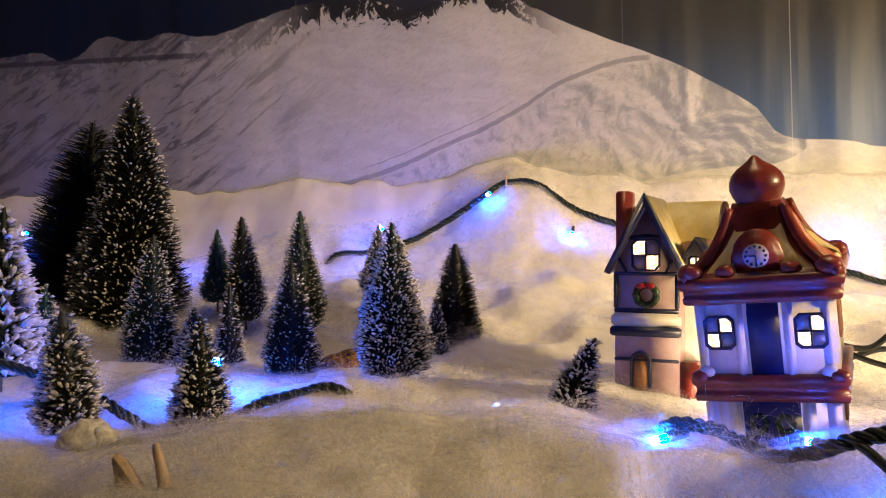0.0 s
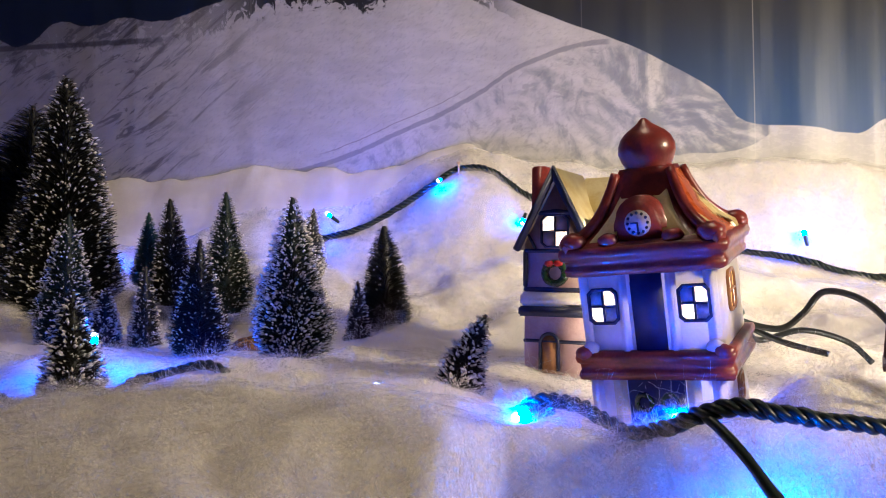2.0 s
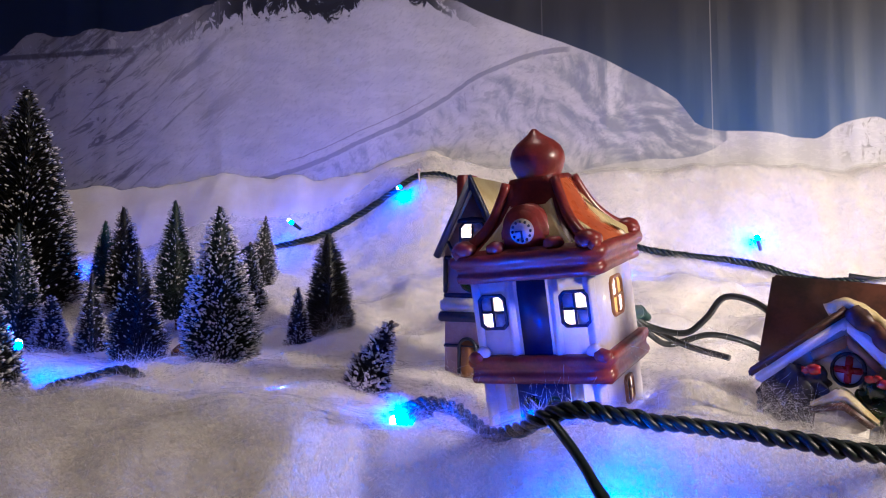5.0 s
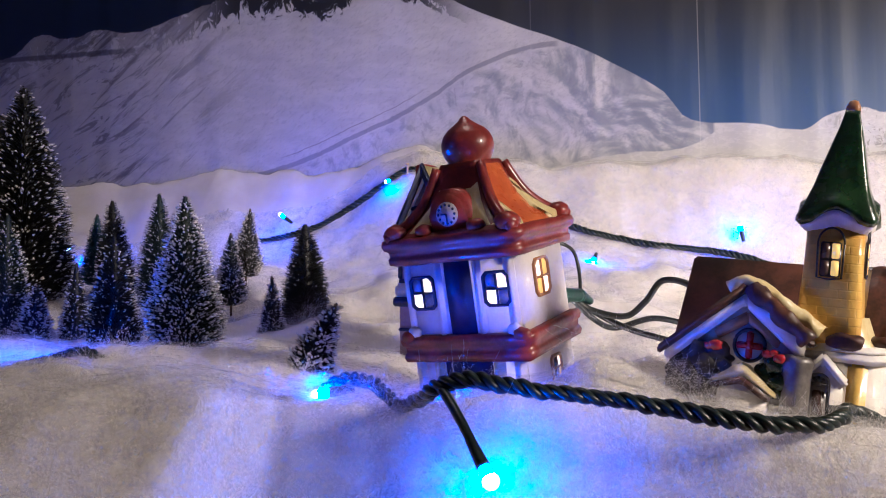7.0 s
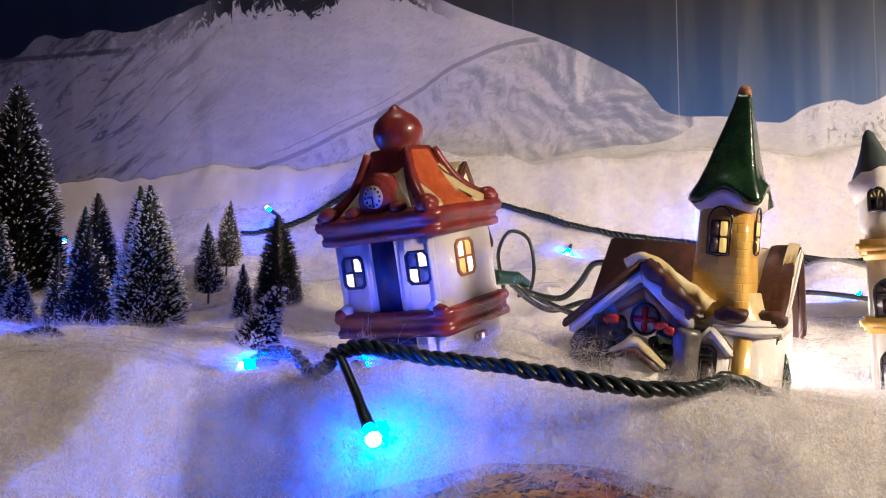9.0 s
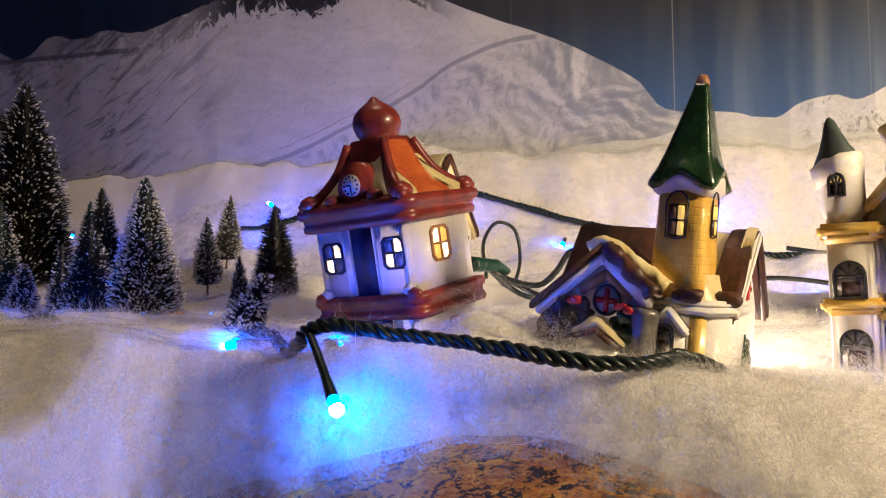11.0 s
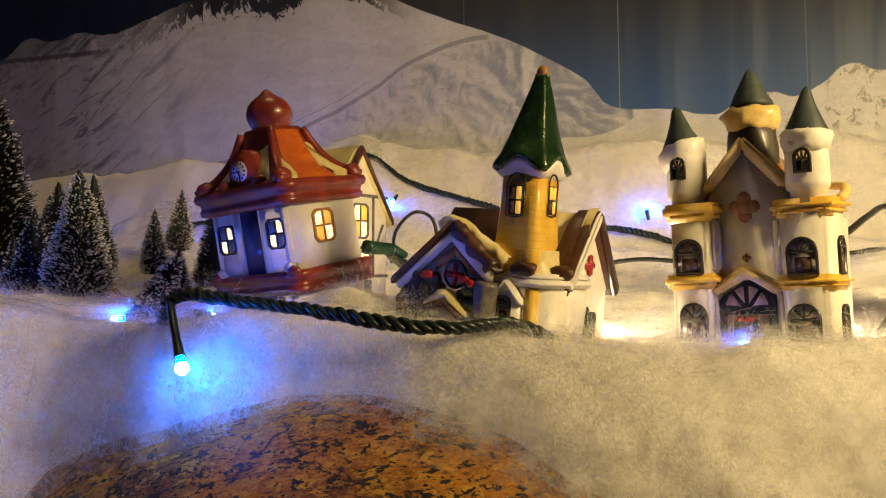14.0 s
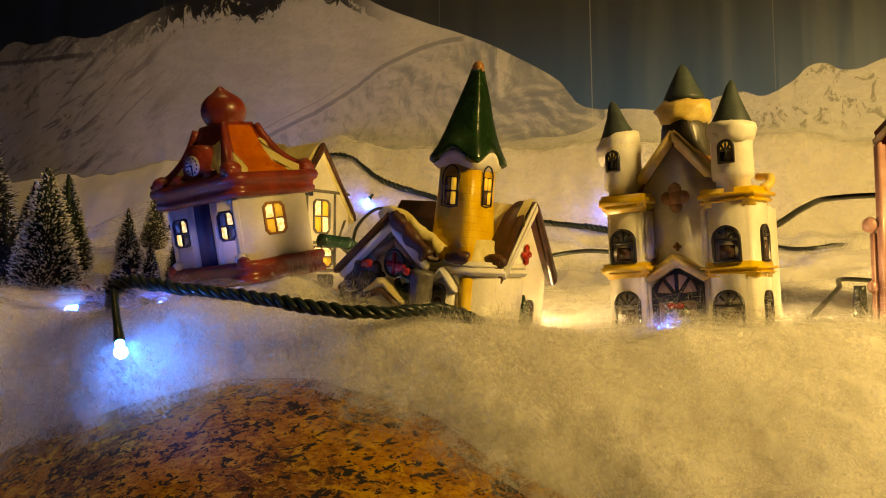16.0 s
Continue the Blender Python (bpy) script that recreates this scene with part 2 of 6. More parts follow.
# the printed mountain view: ridge, rock, snow fields, a trodden ledge, sky
view = Nodes("mountain_print")
here = view.node("ShaderNodeNewGeometry").outputs["Position"]
parts = view.node("ShaderNodeSeparateXYZ")
view.link(here, parts.inputs[0])
X, Z = parts.outputs[0], parts.outputs[2]
rough_edge = view.math("MULTIPLY", view.math("SUBTRACT", view.noise(38, 6, 0.65, here), 0.5), view.math("ADD", 0.010, view.math("MULTIPLY", view.step(X, -0.24, -0.16), 0.008)))
RIDGE = [(-1.2, 0.40), (-0.617, 0.424), (-0.565, 0.429), (-0.515, 0.416), (-0.456, 0.447), (-0.415, 0.437), (-0.366, 0.447), (-0.33, 0.439), (-0.287, 0.443),
         (-0.247, 0.456), (-0.208, 0.467), (-0.15, 0.478), (-0.09, 0.475), (-0.03, 0.458), (0.0, 0.475), (0.04, 0.482), (0.075, 0.47), (0.1, 0.462), (0.125, 0.449),
         (0.152, 0.433), (0.201, 0.410), (0.27, 0.381), (0.336, 0.345), (0.387, 0.310), (0.424, 0.274), (1.4, 0.26)]
ridge = view.curve(X, RIDGE, 0.1, 0.6)
craggy = view.math("MULTIPLY", view.step(X, 0.17, 0.08), rough_edge)
depth = view.math("SUBTRACT", view.math("ADD", ridge, craggy), Z)
FAR = [(0.3, 0.272), (0.43, 0.272), (0.491, 0.267), (0.534, 0.258), (0.565, 0.274), (0.60, 0.280), (0.624, 0.274), (0.655, 0.288), (0.686, 0.308), (0.716, 0.297), (0.756, 0.308), (0.85, 0.33), (1.4, 0.30)]
far_depth = view.math("SUBTRACT", view.math("ADD", view.curve(X, FAR, 0.1, 0.6), view.math("MULTIPLY", view.math("MULTIPLY", rough_edge, view.step(X, 0.53, 0.6)), 0.35)), Z)
sky = view.mix(view.step(Z, 0.25, 0.44), (0.06, 0.125, 0.29), (0.045, 0.047, 0.055))
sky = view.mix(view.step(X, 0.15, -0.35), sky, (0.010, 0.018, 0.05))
streak = view.noise(26, 5, 0.6, view.stretch(here, (0.9, 1.0, 2.4)), 0.6)
fine = view.noise(120, 5, 0.65, view.stretch(here, (0.8, 1.0, 1.6)), 0.8)
lumps = view.noise(30, 6, 0.62, view.stretch(here, (0.8, 1.0, 1.5)), 1.3)
snow = view.mix(view.step(streak, 0.35, 0.68), (0.63, 0.625, 0.65), (0.73, 0.72, 0.74))
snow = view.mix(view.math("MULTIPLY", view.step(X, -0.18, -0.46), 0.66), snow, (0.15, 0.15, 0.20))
away = view.node("ShaderNodeVectorMath")
view.link(here, away.inputs[0])
away.inputs[1].default_value = (0.007, 0.0, 0.005)


def relief(scale, detail):
    """Light and shade of a bumpy slope lit from the upper left, as the photograph shows it."""
    return view.math("SUBTRACT", view.noise(scale, detail, 0.6, here, 0.8), view.noise(scale, detail, 0.6, away.outputs[0], 0.8))


bumps, big = relief(34, 5), relief(14, 4)
snow = view.mix(view.math("MULTIPLY", view.step(view.noise(240, 5, 0.75, view.stretch(here, (0.5, 1.0, 1.4), 35), 0.5), 0.50, 0.36), 0.28), snow, (0.26, 0.27, 0.33))
slanted = view.noise(1.0, 6, 0.65, view.stretch(here, (7, 1.0, 60), 38), 0.6)
scuffed = view.noise(1.0, 6, 0.7, view.stretch(here, (16, 1.0, 60), 30), 1.2)
snow = view.mix(view.math("MULTIPLY", view.math("MULTIPLY", view.step(slanted, 0.47, 0.36), view.step(X, -0.08, -0.32)), 0.7), snow, (0.16, 0.15, 0.18))
snow = view.mix(view.math("MULTIPLY", view.math("MULTIPLY", view.step(scuffed, 0.48, 0.40), view.step(X, -0.24, -0.36)), 0.75), snow, (0.11, 0.11, 0.15))
LEDGE = [(-0.211, 0.225), (-0.142, 0.232), (-0.074, 0.248), (-0.001, 0.277), (0.072, 0.308), (0.125, 0.338), (0.14, 0.348), (0.171, 0.361), (0.213, 0.375), (0.262, 0.380)]
ledge = view.curve(X, LEDGE, 0.2, 0.42)
wave = view.math("MULTIPLY", view.math("SUBTRACT", lumps, 0.5), 0.006)
above = view.math("SUBTRACT", view.math("ADD", Z, wave), ledge)
inside = view.math("MULTIPLY", view.step(X, -0.2, -0.12), view.step(X, 0.264, 0.256))
below = view.math("MULTIPLY", view.step(above, -0.002, -0.012), view.step(X, -0.19, -0.1))
pits = view.math("MULTIPLY", view.step(bumps, 0.02, 0.14), below)
snow = view.mix(view.math("MULTIPLY", pits, 0.45), snow, (0.30, 0.30, 0.36))
shade = view.math("MULTIPLY", view.step(view.math("ADD", big, view.math("MULTIPLY", view.step(X, 0.1, 0.42), 0.07)), -0.05, 0.17), below)
snow = view.mix(view.math("MULTIPLY", shade, 0.70), snow, (0.24, 0.27, 0.35))
dark_side = view.math("MULTIPLY", view.math("MULTIPLY", view.step(X, 0.22, 0.40), view.step(big, -0.12, 0.10)), 0.75)
snow = view.mix(dark_side, snow, (0.24, 0.27, 0.35))
line = view.math("MULTIPLY", view.step(view.math("ABSOLUTE", above), 0.0042, 0.0022), inside)
snow = view.mix(view.math("MULTIPLY", line, 0.62), snow, (0.20, 0.20, 0.27))
second = view.step(view.math("ABSOLUTE", view.math("SUBTRACT", above, 0.014)), 0.0012, 0.0004)
snow = view.mix(view.math("MULTIPLY", view.math("MULTIPLY", second, view.step(X, -0.11, -0.08)), view.math("MULTIPLY", view.step(X, 0.11, 0.06), 0.55)), snow, (0.25, 0.22, 0.24))
left_line = view.math("MULTIPLY", view.step(view.math("ABSOLUTE", view.math("SUBTRACT", view.math("ADD", Z, wave), 0.414)), 0.005, 0.002), view.step(X, -0.28, -0.36))
snow = view.mix(view.math("MULTIPLY", left_line, 0.8), snow, (0.06, 0.065, 0.10))
crags = view.noise(64, 6, 0.7, view.stretch(here, (1.0, 1.0, 0.75)), 0.9)
band = view.math("MULTIPLY", view.math("ADD", 0.35, view.math("MULTIPLY", view.step(X, -0.26, -0.16), 0.65)), view.step(X, 0.17, 0.08))
reach = view.math("SUBTRACT", 0.050, view.math("MULTIPLY", view.step(X, -0.18, 0.0), 0.020))
near_top = view.step(view.math("DIVIDE", depth, reach), 1.0, 0.25)
crag = view.math("MULTIPLY", view.step(view.math("ADD", crags, view.math("MULTIPLY", near_top, 0.19)), 0.58, 0.63), view.math("MULTIPLY", band, view.step(near_top, 0.0, 0.3)))
snow = view.mix(crag, snow, (0.030, 0.032, 0.042))
field = view.mix(view.step(fine, 0.45, 0.6), (0.61, 0.61, 0.63), (0.69, 0.685, 0.70))
hill_rock = view.math("MULTIPLY", view.step(crags, 0.52, 0.60), view.math("MULTIPLY", view.step(X, 0.54, 0.6), view.step(Z, 0.222, 0.24)))
field = view.mix(view.math("MULTIPLY", hill_rock, 0.7), field, (0.16, 0.15, 0.13))
FOOT = [(0.1, 0.20), (0.23, 0.223), (0.324, 0.239), (0.40, 0.243), (0.422, 0.250), (0.438, 0.259), (0.452, 0.272), (0.6, 0.40)]
foot = view.curve(X, FOOT, 0.15, 0.45)
main_side = view.math("MULTIPLY", view.step(view.math("SUBTRACT", view.math("ADD", Z, wave), foot), -0.001, 0.001), view.step(X, 0.442, 0.438))
ground_colour = view.mix(view.math("MAXIMUM", main_side, view.step(X, 0.12, 0.08)), field, snow)
is_main = view.step(depth, -0.001, 0.001)
is_far = view.math("MULTIPLY", view.step(far_depth, -0.001, 0.001), view.step(X, 0.38, 0.4))
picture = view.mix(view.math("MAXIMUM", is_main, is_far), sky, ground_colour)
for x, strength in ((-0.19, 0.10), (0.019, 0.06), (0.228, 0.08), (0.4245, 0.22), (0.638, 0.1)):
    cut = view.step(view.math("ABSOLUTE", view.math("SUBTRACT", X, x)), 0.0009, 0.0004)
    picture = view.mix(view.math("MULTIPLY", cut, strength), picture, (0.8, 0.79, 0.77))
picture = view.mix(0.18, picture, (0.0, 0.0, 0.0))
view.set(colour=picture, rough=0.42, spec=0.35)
view.bump(view.noise(1.0, 3, 0.5, view.stretch(here, (45, 1, 1.5))), 0.16, 0.004)
PRINT = view.mat

# ---- mesh helpers ----


def mesh_object(name, bm, mat, smooth=True):
    me = bpy.data.meshes.new(name)
    bm.normal_update()
    bm.to_mesh(me)
    bm.free()
    me.materials.append(mat)
    if smooth:
        me.shade_smooth()
    return new(name, me)


def data_object(name, verts, faces, mat, smooth=False):
    me = bpy.data.meshes.new(name)
    verts, faces = np.asarray(verts, np.float32), np.asarray(faces, np.int32)
    k = faces.shape[1]
    me.vertices.add(len(verts))
    me.vertices.foreach_set("co", verts.ravel())
    me.loops.add(faces.size)
    me.loops.foreach_set("vertex_index", faces.ravel())
    me.polygons.add(len(faces))
    me.polygons.foreach_set("loop_start", np.arange(len(faces), dtype=np.int32) * k)
    me.update(calc_edges=True)
    me.validate()
    me.materials.append(mat)
    if smooth:
        me.shade_smooth()
    return new(name, me)


def part(name, bm, mat, parent, label="", smooth=True):
    ob = mesh_object(name, bm, mat, smooth)
    ob.parent = parent
    if label:
        ob["label"] = label
    return ob


def thing(name, m, label, category, group="", kind=""):
    ob = new(name)
    ob.empty_display_size = 0.02
    ob.matrix_world = m
    return tagged(ob, label, category, group, kind)


def wobble(bm, amount, scale=60.0):
    """The slight unevenness of a hand-cast piece."""
    for v in bm.verts:
        v.co += noise.noise_vector(v.co * scale) * amount
    return bm


def soften(bm, width, segments=2):
    edges = [e for e in bm.edges if len(e.link_faces) == 2 and e.calc_face_angle(0) > 0.5]
    if edges and width > 0:
        bmesh.ops.bevel(bm, geom=edges, offset=width, segments=segments, affect="EDGES", clamp_overlap=True)
    return bm


def box(x0, x1, y0, y1, z0, z1, bevel=0.0012, uneven=0.0004):
    bm = bmesh.new()
    bmesh.ops.create_cube(bm, size=1)
    for v in bm.verts:
        v.co = Vector((x0 + (v.co.x + 0.5) * (x1 - x0), y0 + (v.co.y + 0.5) * (y1 - y0), z0 + (v.co.z + 0.5) * (z1 - z0)))
    soften(bm, bevel)
    return wobble(bm, uneven)


def prism(outline, a, b, axis="y", bevel=0.001, uneven=0.0004):
    """An outline extruded from a to b: (x, z) along y, or (y, z) along x, or (x, y) along z."""
    bm = bmesh.new()

    def at(p, d):
        return {"y": (p[0], d, p[1]), "x": (d, p[0], p[1]), "z": (p[0], p[1], d)}[axis]
    low, high = [bm.verts.new(at(p, a)) for p in outline], [bm.verts.new(at(p, b)) for p in outline]
    n = len(outline)
    bm.faces.new(low)
    bm.faces.new(high[::-1])
    for i in range(n):
        bm.faces.new((low[i], low[(i + 1) % n], high[(i + 1) % n], high[i]))
    bmesh.ops.recalc_face_normals(bm, faces=bm.faces[:])
    soften(bm, bevel)
    return wobble(bm, uneven)


def lathe(profile, cx, cy, sides=24, uneven=0.0003, square=0.0):
    """Rings of (radius, z) round a vertical axis; square pulls them towards a square plan."""
    bm = bmesh.new()
    rings = []
    for r, z in profile:
        ring = []
        for i in range(sides):
            a = 2 * math.pi * (i + 0.5) / sides
            k = 1 + square * (1 / max(abs(math.cos(a)), abs(math.sin(a))) - 1)
            ring.append(bm.verts.new((cx + r * k * math.cos(a), cy + r * k * math.sin(a), z)))
        rings.append(ring)
    for lo, hi in zip(rings, rings[1:]):
        for i in range(sides):
            bm.faces.new((lo[i], lo[(i + 1) % sides], hi[(i + 1) % sides], hi[i]))
    bm.faces.new(rings[0][::-1])
    bm.faces.new(rings[-1])
    return wobble(bm, uneven)


def blob(x, y, z, rx, ry, rz, uneven=0.0006, scale=120.0, detail=3):
    bm = bmesh.new()
    bmesh.ops.create_icosphere(bm, subdivisions=detail, radius=1)
    for v in bm.verts:
        k = 1 + noise.noise(v.co * 1.7 + Vector((x, y, z)) * scale) * uneven / max(rx, 1e-5)
        v.co = Vector((x + v.co.x * rx * k, y + v.co.y * ry * k, z + v.co.z * rz * k))
    return bm


def spline(points, count):
    """Evenly stepped points on a smooth line through the given ones."""
    p = [Vector(q) for q in points]
    p = [p[0] * 2 - p[1]] + p + [p[-1] * 2 - p[-2]]
    dense = []
    for i in range(1, len(p) - 2):
        a, b, c, d = p[i - 1:i + 3]
        for k in range(24):
            t = k / 24
            dense.append(0.5 * (2 * b + (c - a) * t + (2 * a - 5 * b + 4 * c - d) * t * t + (3 * b - a - 3 * c + d) * t ** 3))
    dense.append(p[-2])
    run = [0.0]
    for a, b in zip(dense, dense[1:]):
        run.append(run[-1] + (b - a).length)
    out, j = [], 0
    for i in range(count + 1):
        s = run[-1] * i / count
        while j < len(run) - 2 and run[j + 1] < s:
            j += 1
        f = (s - run[j]) / max(run[j + 1] - run[j], 1e-9)
        out.append(dense[j].lerp(dense[j + 1], min(max(f, 0), 1)))
    return out, run[-1]


def tube(points, radius, sides=8, bm=None, ends=1.0):
    """A round bar along a list of points."""
    bm = bm or bmesh.new()
    rings, up = [], Vector((0.31, 0.17, 0.93))
    for i, p in enumerate(points):
        d = (points[min(i + 1, len(points) - 1)] - points[max(i - 1, 0)]).normalized()
        u = (up - d * up.dot(d)).normalized()
        w = d.cross(u)
        r = radius if not callable(radius) else radius(i / (len(points) - 1))
        rings.append([bm.verts.new(p + (u * math.cos(2 * math.pi * k / sides) + w * math.sin(2 * math.pi * k / sides)) * r) for k in range(sides)])
    for lo, hi in zip(rings, rings[1:]):
        for k in range(sides):
            bm.faces.new((lo[k], lo[(k + 1) % sides], hi[(k + 1) % sides], hi[k]))
    bm.faces.new(rings[0][::-1])
    bm.faces.new(rings[-1])
    return bm


def merge(*pieces):
    """Several bmeshes as one."""
    out = bmesh.new()
    for bm in pieces:
        me = bpy.data.meshes.new("piece")
        bm.to_mesh(me)
        bm.free()
        out.from_mesh(me)
        bpy.data.meshes.remove(me)
    return out


# ---- ground forms ----
rng = np.random.default_rng(7)
LATTICE = rng.random((256, 256))


def value_noise(x, y):
    xi, yi = np.floor(x).astype(int), np.floor(y).astype(int)
    fx, fy = x - xi, y - yi
    fx, fy = fx * fx * (3 - 2 * fx), fy * fy * (3 - 2 * fy)
    a, b = LATTICE[xi % 256, yi % 256], LATTICE[(xi + 1) % 256, yi % 256]
    c, d = LATTICE[xi % 256, (yi + 1) % 256], LATTICE[(xi + 1) % 256, (yi + 1) % 256]
    return (a * (1 - fx) + b * fx) * (1 - fy) + (c * (1 - fx) + d * fx) * fy - 0.5


def fbm(x, y, scale, octaves=4):
    total, k = 0.0, 1.0
    for i in range(octaves):
        total = total + k * value_noise(x * scale + 17.3 * i + 40, y * scale + 9.1 * i + 40)
        scale, k = scale * 2.03, k * 0.5
    return total


def smooth(x, a, b):
    t = np.clip((x - a) / (b - a), 0, 1)
    return t * t * (3 - 2 * t)


def rock_height(x, y):
    """The printed rock paper: level under the village, a steep domed face towards the front."""
    face = -0.001 + 0.0836 * (x - 0.25) + 0.831 * (y - 0.28) - 1.70 * np.clip(x - 0.25, -0.22, 0.22) ** 2
    face = np.maximum(face + 0.003 * fbm(x, y, 22, 3), -0.148)
    level = 0.012 + 0.004 * fbm(x, y, 18, 2)
    return 0.5 * (face + level - np.sqrt((face - level) ** 2 + 0.00004))


LEFT_Y = [0.05, 0.12, 0.18, 0.22, 0.26, 0.30, 0.36, 0.45, 0.55, 0.66, 0.72, 0.78, 0.85, 0.92, 0.97, 1.02, 1.4]
LEFT_Z = [-0.06, -0.03, 0.008, 0.028, 0.041, 0.047, 0.047, 0.043, 0.042, 0.046, 0.064, 0.082, 0.098, 0.122, 0.160, 0.232, 0.24]
RIGHT_Y = [0.05, 0.16, 0.22, 0.26, 0.285, 0.31, 0.34, 0.38, 0.44, 0.50, 0.60, 0.70, 0.80, 0.88, 0.94, 1.0, 1.4]
RIGHT_Z = [-0.14, -0.095, -0.035, 0.003, 0.023, 0.029, 0.026, 0.020, 0.022, 0.032, 0.046, 0.062, 0.083, 0.103, 0.128, 0.222, 0.225]
EDGE_X = [0.040, 0.056, 0.070, 0.085, 0.105, 0.125, 0.165, 0.19, 0.214, 0.243, 0.27, 0.302, 0.322, 0.354, 0.376, 0.41, 0.44, 0.47]
EDGE_Y = [0.06, 0.22, 0.300, 0.316, 0.314, 0.309, 0.302, 0.300, 0.303, 0.297, 0.283, 0.276, 0.268, 0.259, 0.254, 0.235, 0.20, 0.06]
RIDGE_X = [0.07, 0.10, 0.12, 0.15, 0.18, 0.21, 0.25, 0.29, 0.33, 0.37, 0.42]
RIDGE_Z = [0.030, 0.036, 0.036, 0.045, 0.049, 0.046, 0.040, 0.036, 0.033, 0.026, 0.020]


def snow_height(x, y, spread=0.0):
    back, row = y + 0.146 * x, y
    y = np.where(y > 0.7, y + (back - y) * smooth(y, 0.7, 0.95), y)
    s = smooth(x, 0.05, 0.20)
    z = np.interp(y, LEFT_Y, LEFT_Z) * (1 - s) + np.interp(y, RIGHT_Y, RIGHT_Z) * s
    z = z + (0.012 + 0.012 * smooth(y, 0.5, 0.7)) * fbm(x, y, 11, 3) + 0.008 * fbm(x, y, 26, 2) + 0.0018 * fbm(x, y, 70, 2) + 0.0004 * fbm(x, y, 220, 2)
    z = z + 0.011 * np.exp(-((x + 0.03) / 0.07) ** 2 - ((y - 0.485) / 0.04) ** 2) - 0.015 * np.exp(-((x - 0.112) / 0.042) ** 2 - ((y - 0.455) / 0.045) ** 2)
    z = z + 0.060 * np.exp(-((x - 0.085) / 0.075) ** 2 - ((back - 0.965) / 0.055) ** 2)
    z = z + 0.030 * np.exp(-((x - 0.248) / 0.034) ** 2 - ((y - 0.402) / 0.036) ** 2)
    z = z + np.maximum(np.interp(x, RIDGE_X, RIDGE_Z) - z, 0) * np.exp(-((y - 0.318) / 0.034) ** 2) * smooth(x, 0.08, 0.12)
    z = z + np.maximum(0.058 - z, 0) * np.exp(-((x - 0.222) / 0.030) ** 2 - ((y - 0.366) / 0.019) ** 2)
    z = z - 0.013 * np.exp(-((x + 0.175) / 0.08) ** 2 - ((y - 0.43) / 0.05) ** 2)
    z = z - 0.038 * smooth(x, 0.37, 0.44) * np.exp(-((row - 0.862) / 0.045) ** 2)
    z = z - 0.022 * smooth(x, -0.07, 0.06) * (1 - smooth(y, 0.26, 0.32))
    ground = rock_height(x, y)
    edge = np.interp(x, EDGE_X, EDGE_Y) + 0.005 * fbm(x, y, 26, 3) - spread
    t = np.clip((y - edge) / 0.028, 0, 1)
    cover = 0.6 * smooth(t, 0, 1) + 0.4 * np.sqrt(np.maximum(1 - (1 - t) ** 2, 0))
    z = np.maximum(z, ground + 0.014)
    return ground - 0.006 + (z - ground + 0.006) * cover


def snow_at(x, y):
    return float(snow_height(np.array([x]), np.array([y]))[0])


def sheet(name, xs, ys, height, mat):
    nx, ny = len(xs), len(ys)
    gx, gy = np.meshgrid(xs, ys)
    gz = height(gx, gy)
    i = (np.arange(ny - 1)[:, None] * nx + np.arange(nx - 1)[None, :]).ravel()
    return data_object(name, np.stack([gx, gy, gz], -1).reshape(-1, 3), np.stack([i, i + 1, i + nx + 1, i + nx], -1), mat, True)


FINE_X = np.concatenate([np.linspace(-1.0, -0.36, 70), np.linspace(-0.355, 0.70, 440), np.linspace(0.705, 1.3, 70)])
FINE_Y = np.concatenate([np.linspace(0.06, 0.17, 24), np.linspace(0.172, 0.50, 160), np.linspace(0.504, 1.25, 200)])
tagged(sheet("ground", np.linspace(-1.0, 1.3, 420), np.linspace(0.06, 1.25, 300), rock_height, ROCK), "brown speckled rock-print paper under the village", "ground", kind="structure")
tagged(sheet("snow", FINE_X, FINE_Y, snow_height, COTTON), "white cotton wool spread as snow over the ground", "snow", kind="structure")



def fuzz_layer(lift, mat, xs, ys):
    """An airy layer of cotton hovering off the snow along its slope, thinning out over its edge."""
    gx, gy = np.meshgrid(xs, ys)
    e, spread = 0.004, lift * 2.2
    sx = (snow_height(gx + e, gy, spread) - snow_height(gx - e, gy, spread)) / (2 * e)
    sy = (snow_height(gx, gy + e, spread) - snow_height(gx, gy - e, spread)) / (2 * e)
    z = snow_height(gx, gy, spread)
    lift = lift * (0.85 + 0.55 * fbm(gx, gy, 34, 3)) * smooth(z - rock_height(gx, gy), -0.005, 0.008) * smooth(ys[-1] - gy, 0, 0.03)
    k = lift / np.sqrt(1 + sx ** 2 + sy ** 2)
    verts = np.stack([gx - sx * k, gy - sy * k, z + k - 0.0004], -1).reshape(-1, 3)
    nx, ny = len(xs), len(ys)
    i = (np.arange(ny - 1)[:, None] * nx + np.arange(nx - 1)[None, :]).ravel()
    ob = data_object("cotton_fuzz", verts, np.stack([i, i + 1, i + nx + 1, i + nx], -1), mat, True)
    return tagged(ob, "airy white fuzz on the cotton snow", "fibres", kind="stuff")


for lift, mat in zip((0.0026, 0.0056, 0.0095), (FUZZ[0], FUZZ[1], FUZZ[2])):
    fuzz_layer(lift, mat, np.linspace(-0.34, 0.72, 330), np.linspace(0.17, 0.37, 80))
fuzz_layer(0.0030, FUZZ[1], np.linspace(-0.34, 0.72, 330), np.linspace(0.34, 0.62, 100))

for lift in (0.003, 0.005):
    fuzz_layer(lift, FAR_FUZZ, np.linspace(-0.60, 0.95, 300), np.linspace(0.70, 1.005, 90))


